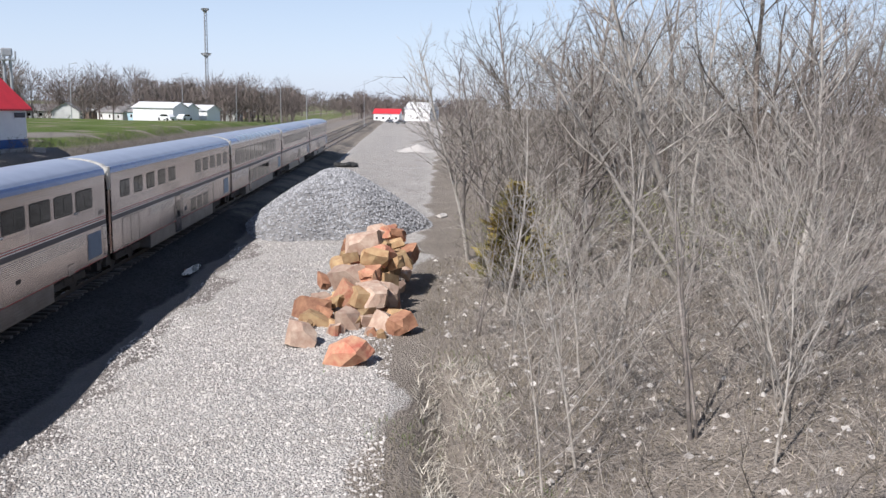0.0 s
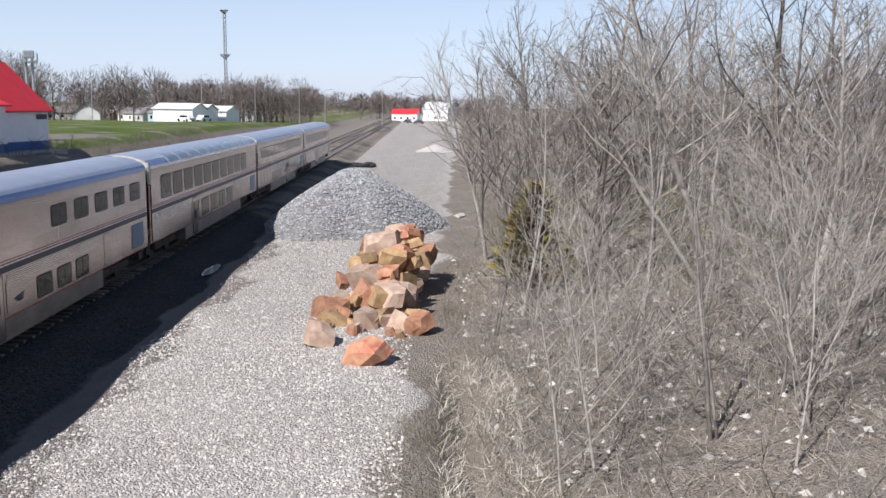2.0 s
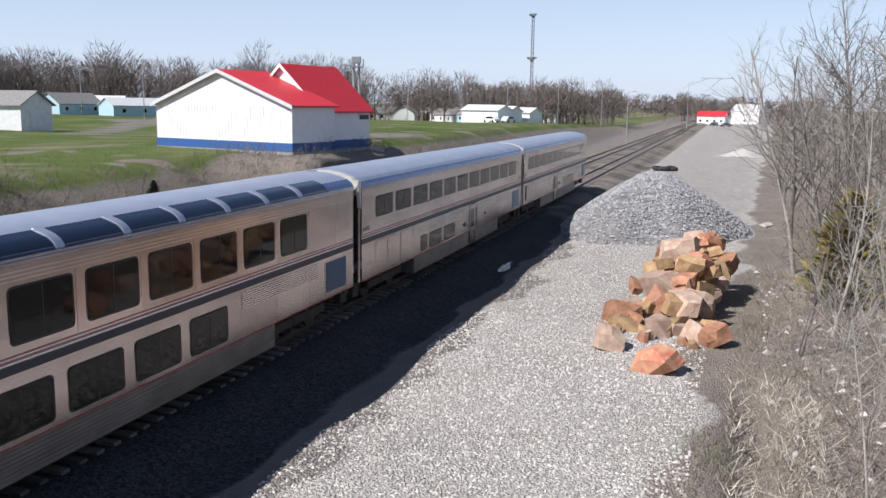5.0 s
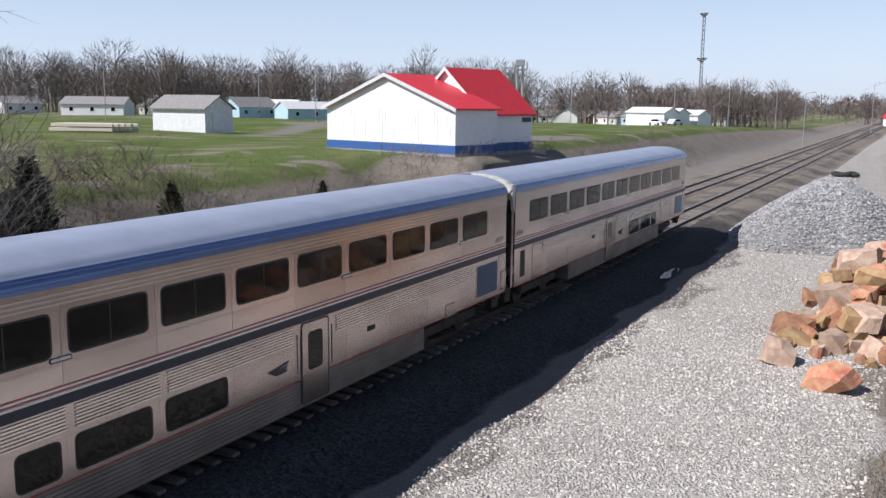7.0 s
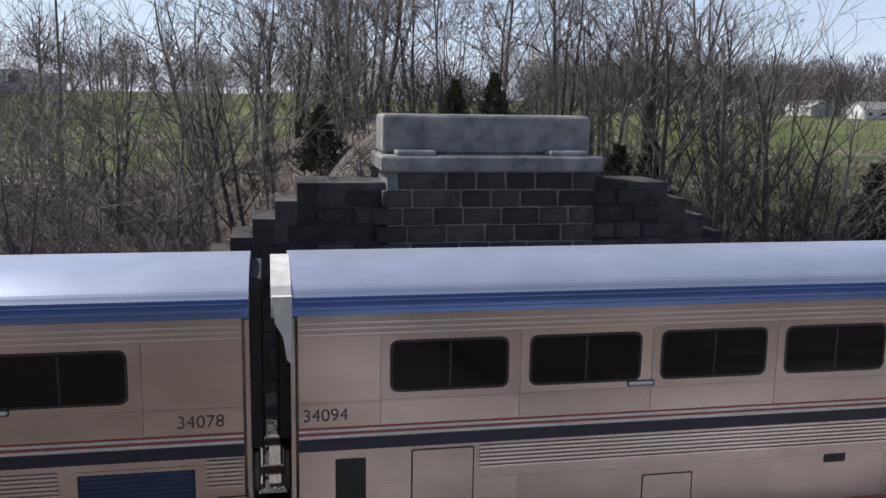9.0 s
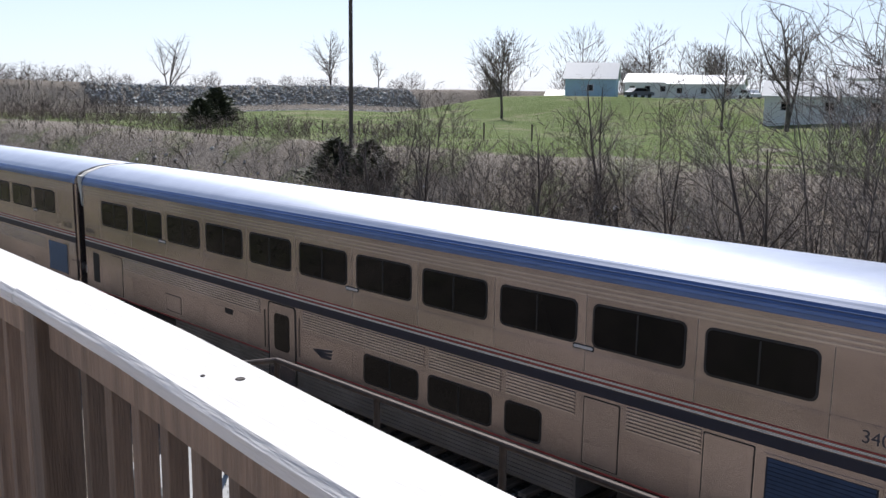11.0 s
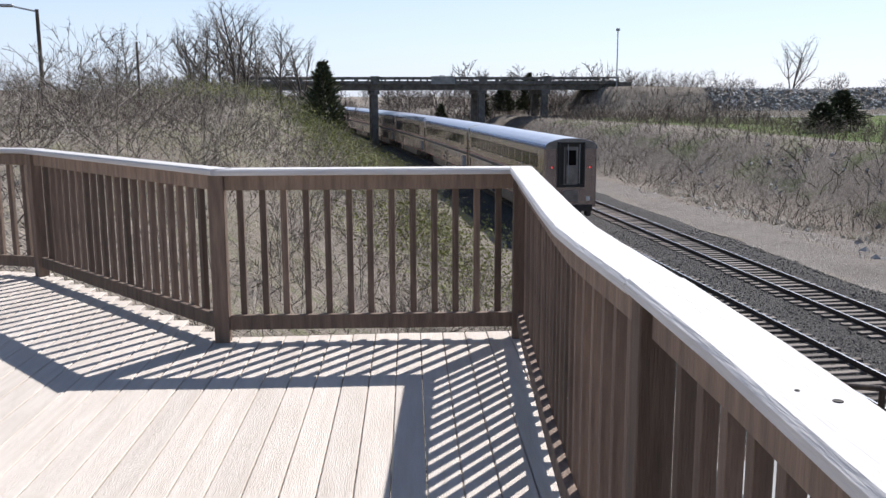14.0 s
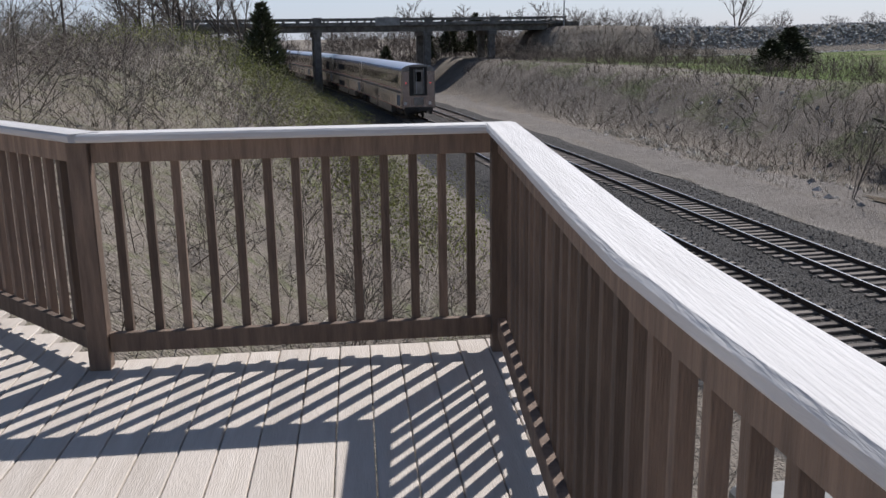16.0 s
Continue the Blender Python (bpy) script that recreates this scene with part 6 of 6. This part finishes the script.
build_red_roof_hall()
sh = gable_house("shed", "weathered grey-white gabled shed", "shed", 4.8, 8.4, 2.9, 4.3, SHED_WALL, ROOF_SHINGLE, place(43.6, 114, -90), windows=0)
part("door", boxes((-1.2, 4.2, 0, 1.2, 4.26, 2.4)), SHED_WALL, sh)
tagged(sh, "weathered grey-white gabled shed on the grass")
rng = random.Random(77)
for k, (az, d) in enumerate(((20.2, 300), (18.6, 330), (17.3, 300), (15.6, 280), (14.3, 290), (13.1, 300), (21.6, 330), (16.2, 380), (11.2, 330), (10.2, 380), (36.5, 230), (38.5, 250), (40.2, 235), (43.5, 260), (45.5, 300), (49, 240),
                             (53.5, 270), (57.0, 300), (34.5, 300), (31.5, 280), (25.0, 290), (61, 260), (66, 280))):
    wm = rng.choice((HOUSE_WALL, HOUSE_WALL, HOUSE_WALL, HOUSE_BLUE, HOUSE_BRICK))
    gable_house("house", "small single-storey town house with shingle roof", "house", rng.uniform(7, 9), rng.uniform(10, 16), 2.7, rng.uniform(4.3, 5.4), wm,
                rng.choice((ROOF_SHINGLE, ROOF_SHINGLE, ROOF_PALE)), place(az, d, rng.uniform(-30, 120)), group="town houses")
for az, d in ((14.3, 232), (13.0, 238), (15.0, 226)):
    gable_house("storage_shed", "white metal storage shed on the lot", "shed", 6, 11, 3.2, 4.4, SIDING_WHITE, ROOF_PALE, place(az, d, 70), windows=0, group="lot sheds")
gable_house("blue_barn", "pale blue gabled barn with light metal roof", "barn", 6.5, 8, 3.0, 5.4, HOUSE_BLUE, ROOF_PALE, place(125.4, 150, 30), windows=1)
for az, d, w, l in ((121.8, 165, 6, 8), (118.5, 160, 6, 12), (111.5, 105, 4.5, 13), (107, 120, 6, 15), (127.2, 190, 5, 6), (104.5, 150, 8, 14)):
    gable_house("house", "low pale house among the trees", "house", w, l, 2.6, 4.0, HOUSE_WALL, ROOF_PALE, place(az, d, 20), group="town houses")
gable_house("depot", "white depot with red roof far along the line", "building", 8, 12, 3.6, 5.6, SIDING_WHITE, ROOF_RED, pose(-8, 420, gz(-8, 420), 0, 0, 80), windows=4)
gable_house("depot_shed", "white shed behind the depot", "building", 9, 14, 6, 9, SIDING_WHITE, ROOF_PALE, pose(8, 440, gz(8, 440), 0, 0, 60), windows=1)


lumber = thing("timber_stack", "loose stack of pale planks on the grass", "timber", place(49.5, 108, 20))
for k in range(16):
    part("plank", boxes((-4 + 0.4 * (k % 3), -1.6 + 0.42 * (k % 8), 0.05 + 0.5 * (k // 8), 3.5 + 0.5 * (k % 4), -1.3 + 0.42 * (k % 8), 0.4 + 0.5 * (k // 8)), bevel=0.02), DECK_WOOD, lumber)


fence = thing("field_fence", "row of weathered fence posts at the field edge", "fence", pose(0, 0, 0))
for k in range(14):
    fx, fy = -41.5 - 0.6 * k, -92 + 4.0 * k
    part("post", tube(bmesh.new(), (fx, fy, gz(fx, fy) - 0.3), (fx, fy, gz(fx, fy) + 1.15), 0.06, n=6), POLE_WOOD, fence)


def parked_car(m, mat, label):
    c = thing("parked_car", label, "car", m, group="parked cars")
    part("body", prism(bmesh.new(), [(-2.2, 0.35), (2.2, 0.35), (2.25, 0.8), (1.3, 0.95), (0.7, 1.45), (-1.2, 1.45), (-1.9, 0.95), (-2.25, 0.85)], "y", -0.85, 0.85), mat, c)
    part("glasshouse", prism(bmesh.new(), [(-1.7, 0.97), (1.15, 0.97), (0.65, 1.38), (-1.15, 1.38)], "y", -0.87, 0.87), DARK_GLASS, c)
    for x in (-1.35, 1.35):
        for s in (-1, 1):
            part("wheel", tube(bmesh.new(), (x, s * 0.7, 0.33), (x, s * 0.9, 0.33), 0.33, n=14), TYRE, c)


for az, d, mat in ((14.7, 215, CAR_WHITE), (13.6, 220, CAR_WHITE), (15.4, 225, CAR_DARK), (1.0, 380, CAR_DARK), (0.3, 370, CAR_DARK), (116, 140, CAR_WHITE), (122.5, 140, CAR_DARK)):
    parked_car(place(az, d, rng.uniform(0, 180)), mat, "parked car on the gravel" + (" in white paint" if mat == CAR_WHITE else " in dark paint"))


# ---- masts, poles, bridge ----
def pole(az, d, top_el, base_extra, mat, name, label, r=0.12, arms=(), lamp=False, d_is_x=False):
    x, y = at_bearing(az, d)
    z = gz(x, y)
    h = EYE_Z + d * math.tan(radians(top_el)) - z
    p = thing(name, label, "pole", pose(x, y, z), group="poles")
    part("shaft", tube(bmesh.new(), (0, 0, -0.5), (0, 0, h), r, r * 0.7, 10), mat, p)
    for k, (hh, ln, ang) in enumerate(arms):
        c, s = math.cos(radians(ang)), math.sin(radians(ang))
        part("arm", tube(bmesh.new(), (-c * ln, -s * ln, h - hh), (c * ln, s * ln, h - hh), 0.06, n=6), mat, p)
    if lamp:
        part("lamp_arm", tube(bmesh.new(), (0, 0, h - 0.1), (1.2, 0, h + 0.15), 0.04, n=6), GALVANISED, p)
        part("lamp_head", boxes((1.0, -0.12, h + 0.08, 1.6, 0.12, h + 0.22), bevel=0.04), GALVANISED, p)
    return p


pole(140.55, 57, 14.0, 0, POLE_WOOD, "utility_pole", "dark wooden utility pole on the western bank", 0.15)
pole(196.5, 46, 4.9, 0, POLE_WOOD, "utility_pole", "wooden pole with street lamp on the hill", 0.11, lamp=True)
pole(191.2, 60, 3.2, 0, POLE_WOOD, "utility_pole", "thin wooden pole on the hill", 0.09)
pole(102.0, 90, 9.5, 0, POLE_WOOD, "utility_pole", "wooden utility pole with crossarm by the houses", 0.13, arms=((0.6, 1.2, 30),))
for az, d, el in ((20.0, 190, 2.0), (13.7, 230, 1.6), (10.5, 240, 1.5), (48.6, 170, 2.6), (36.1, 180, 2.2), (39.6, 210, 1.6), (7.8, 260, 0.9), (6.2, 180, 0.8), (2.6, 300, 1.4)):
    pole(az, d, el, 0, GALVANISED, "street_lamp", "street lamp post in the town", 0.09, lamp=True)


def build_tower():
    az, d = 12.24, 330
    x, y = at_bearing(az, d)
    z = gz(x, y)
    h = EYE_Z + d * math.tan(radians(5.5)) - z
    t = thing("radio_tower", "slim grey lattice radio mast with two platforms", "tower", pose(x, y, z))
    bm = bmesh.new()
    r = 0.62
    legs = [(r * math.cos(a), r * math.sin(a)) for a in (0.5, 2.6, 4.7)]
    for lx, ly in legs:
        tube(bm, (lx, ly, 0), (lx * 0.8, ly * 0.8, h), 0.13, n=5)
    part("leg", bm, GALVANISED, t)
    bm = bmesh.new()
    k = 0
    zz = 0.0
    while zz < h - 1.6:
        for i in range(3):
            a, b = legs[i], legs[(i + 1) % 3]
            tube(bm, (a[0], a[1], zz), (b[0], b[1], zz + 1.6), 0.06, n=4)
        zz += 1.6
    part("bracing", bm, GALVANISED, t)
    for hh, rr in ((h - 0.8, 1.3), (h - 16.0, 1.7)):
        bm = bmesh.new()
        for q in range(10):
            a = 2 * math.pi * q / 10
            b2 = 2 * math.pi * (q + 1) / 10
            tube(bm, (rr * math.cos(a), rr * math.sin(a), hh + 0.6), (rr * math.cos(b2), rr * math.sin(b2), hh + 0.6), 0.16, n=4)
            tube(bm, (0, 0, hh - 0.8), (rr * math.cos(a), rr * math.sin(a), hh + 0.5), 0.16, n=4)
        part("platform", bm, GALVANISED, t)


def build_signal_mast():
    az, d = 23.25, 118
    x, y = at_bearing(az, d)
    z = gz(x, y)
    t = thing("elevator_leg", "grey twin-pipe mast with platform head", "mast", pose(x, y, z, 0, 0, 20))
    h = EYE_Z + d * math.tan(radians(2.75)) - z
    bm = bmesh.new()
    for sx in (-0.35, 0.35):
        tube(bm, (sx, 0, 0), (sx, 0, h), 0.16, n=8)
    part("pipe", bm, GALVANISED, t)
    part("platform", boxes((-0.9, -0.9, h - 1.4, 0.9, 0.9, h - 1.25)), GALVANISED, t)
    part("head", boxes((-0.6, -0.5, h - 0.9, 0.6, 0.5, h), bevel=0.1), GALVANISED, t)
    bm = bmesh.new()
    for sx in (-0.9, 0.9):
        for sy in (-0.9, 0.9):
            tube(bm, (sx, sy, h - 1.3), (sx, sy, h - 0.3), 0.05, n=5)
    part("guard_rail", bm, GALVANISED, t)


build_tower()
build_signal_mast()


def build_bridge():
    Y = -140.0
    br = thing("road_bridge", "grey concrete road overpass with open parapet", "bridge", kind="structure")
    part("girder", boxes((-44.4, Y - 4.2, 8.15, 12, Y + 4.2, 9.0)), CONCRETE_OLD, br)
    part("deck_slab", boxes((-44.8, Y - 5.0, 9.0, 12.5, Y + 5.0, 9.3), bevel=0.03), CONCRETE_OLD, br)
    for s in (-1, 1):
        y0 = Y + s * 4.8
        part("parapet_rail", boxes((-44.8, y0 - 0.12, 9.85, 12.5, y0 + 0.12, 10.1), bevel=0.02), CONCRETE_OLD, br)
        part("kerb", boxes((-44.8, y0 - 0.16, 9.3, 12.5, y0 + 0.16, 9.5)), CONCRETE_OLD, br)
        x = -44.6
        while x < 12:
            part("parapet_post", boxes((x, y0 - 0.1, 9.5, x + 0.3, y0 + 0.1, 9.85)), CONCRETE_OLD, br)
            x += 2.1
    for x in (-7.2, -23.5, -33.4):
        pr = part("pier_cap", boxes((x - 0.7, Y - 4.4, 7.5, x + 0.7, Y + 4.4, 8.15), bevel=0.05), CONCRETE_OLD, br)
        for yy in (Y - 3.4, Y + 3.4):
            part("column", boxes((x - 0.5, yy - 0.5, -1, x + 0.5, yy + 0.5, 7.5), bevel=0.05), CONCRETE_OLD, pr)
        part("pilaster", boxes((x - 0.65, Y + 4.85, 9.0, x + 0.65, Y + 5.1, 10.2)), CONCRETE_OLD, pr)
    part("sign_board", boxes((-19.2, Y + 5.0, 9.0, -15.6, Y + 5.1, 10.2)), CONCRETE, br)
    part("end_wall", boxes((-46.8, Y - 4.6, 5, -44.4, Y + 4.6, 9.3)), CONCRETE_OLD, br)
    lp = thing("street_lamp", "tall lamp post at the end of the overpass", "pole", pose(-44.2, Y + 5.4, 8.0), group="poles")
    part("shaft", tube(bmesh.new(), (0, 0, 0), (0, 0, 9.0), 0.11, 0.08, 8), GALVANISED, lp)
    part("lamp_head", boxes((-0.25, -0.25, 8.9, 0.25, 0.25, 9.35), bevel=0.06), GALVANISED, lp)


build_bridge()


# ---- yard clutter ----
def torus(bm, R, r, m, n=18, k=8):
    ring = []
    for i in range(n):
        a = 2 * math.pi * i / n
        ring.append([bm.verts.new(m @ Vector(((R + r * math.cos(2 * math.pi * j / k)) * math.cos(a), (R + r * math.cos(2 * math.pi * j / k)) * math.sin(a), r * math.sin(2 * math.pi * j / k)))) for j in range(k)])
    for i in range(n):
        for j in range(k):
            bm.faces.new((ring[i][j], ring[(i + 1) % n][j], ring[(i + 1) % n][(j + 1) % k], ring[i][(j + 1) % k]))


for k, (x, y, tl) in enumerate(((-7.4, 112, 0), (-6.6, 112.5, 12), (-8.2, 113, 10))):
    bm = bmesh.new()
    torus(bm, 0.55, 0.24, pose(0, 0, 0.3 if tl < 20 else 0.75, tl, 0, 30 * k))
    o = part("tyre", bm, TYRE)
    o.matrix_basis = pose(x, y, gz(x, y))
    tagged(o, "discarded black tyre lying in the yard", "tyre", group="tyres")
sand = bmesh.new()
bmesh.ops.create_cone(sand, cap_ends=True, segments=24, radius1=3.6, radius2=0.2, depth=1.2)
for v in sand.verts:
    v.co *= 1 + 0.12 * noise.noise(v.co)
o = part("sand_pile", sand, STONE_CHIP)
o.matrix_basis = pose(2.2, 152, gz(2.2, 152) + 0.55)
tagged(o, "small pale heap of crushed stone", "gravel heap")
def puddle(x, y, w, l, turn, mat, label, dz=0.035):
    """Shallow standing water with an uneven shore."""
    pd = bmesh.new()
    bmesh.ops.create_circle(pd, cap_ends=True, segments=48, radius=1.0)
    for v in pd.verts:
        k = 1 + 0.55 * noise.noise(v.co * 2.3 + Vector((x, y, 0)))
        v.co = Vector((v.co.x * w * k, v.co.y * l * (1 + 0.25 * noise.noise(v.co * 3 + Vector((y, x, 0)))), 0))
    o = part("puddle", pd, mat)
    o.matrix_basis = pose(x, y, -0.55 + dz, 0, 0, turn)
    tagged(o, label, "puddle", kind="structure")


puddle(-9.9, 41.5, 0.28, 1.5, 0, WATER, "shallow rain puddle at the foot of the ballast", gz(-9.9, 41.5) + 0.585)
puddle(-27.9, -26.2, 0.85, 6.5, 4, MUD_WATER, "brown muddy water beside the dirt track", 0.035)
puddle(-29.4, -33.0, 0.9, 7.0, 10, MUD_WATER, "brown muddy water at the foot of the bank", 0.035)
puddle(-26.6, -22.0, 0.4, 3.0, 6, MUD_WATER, "narrow muddy puddle in a wheel rut", 0.035)

motions()
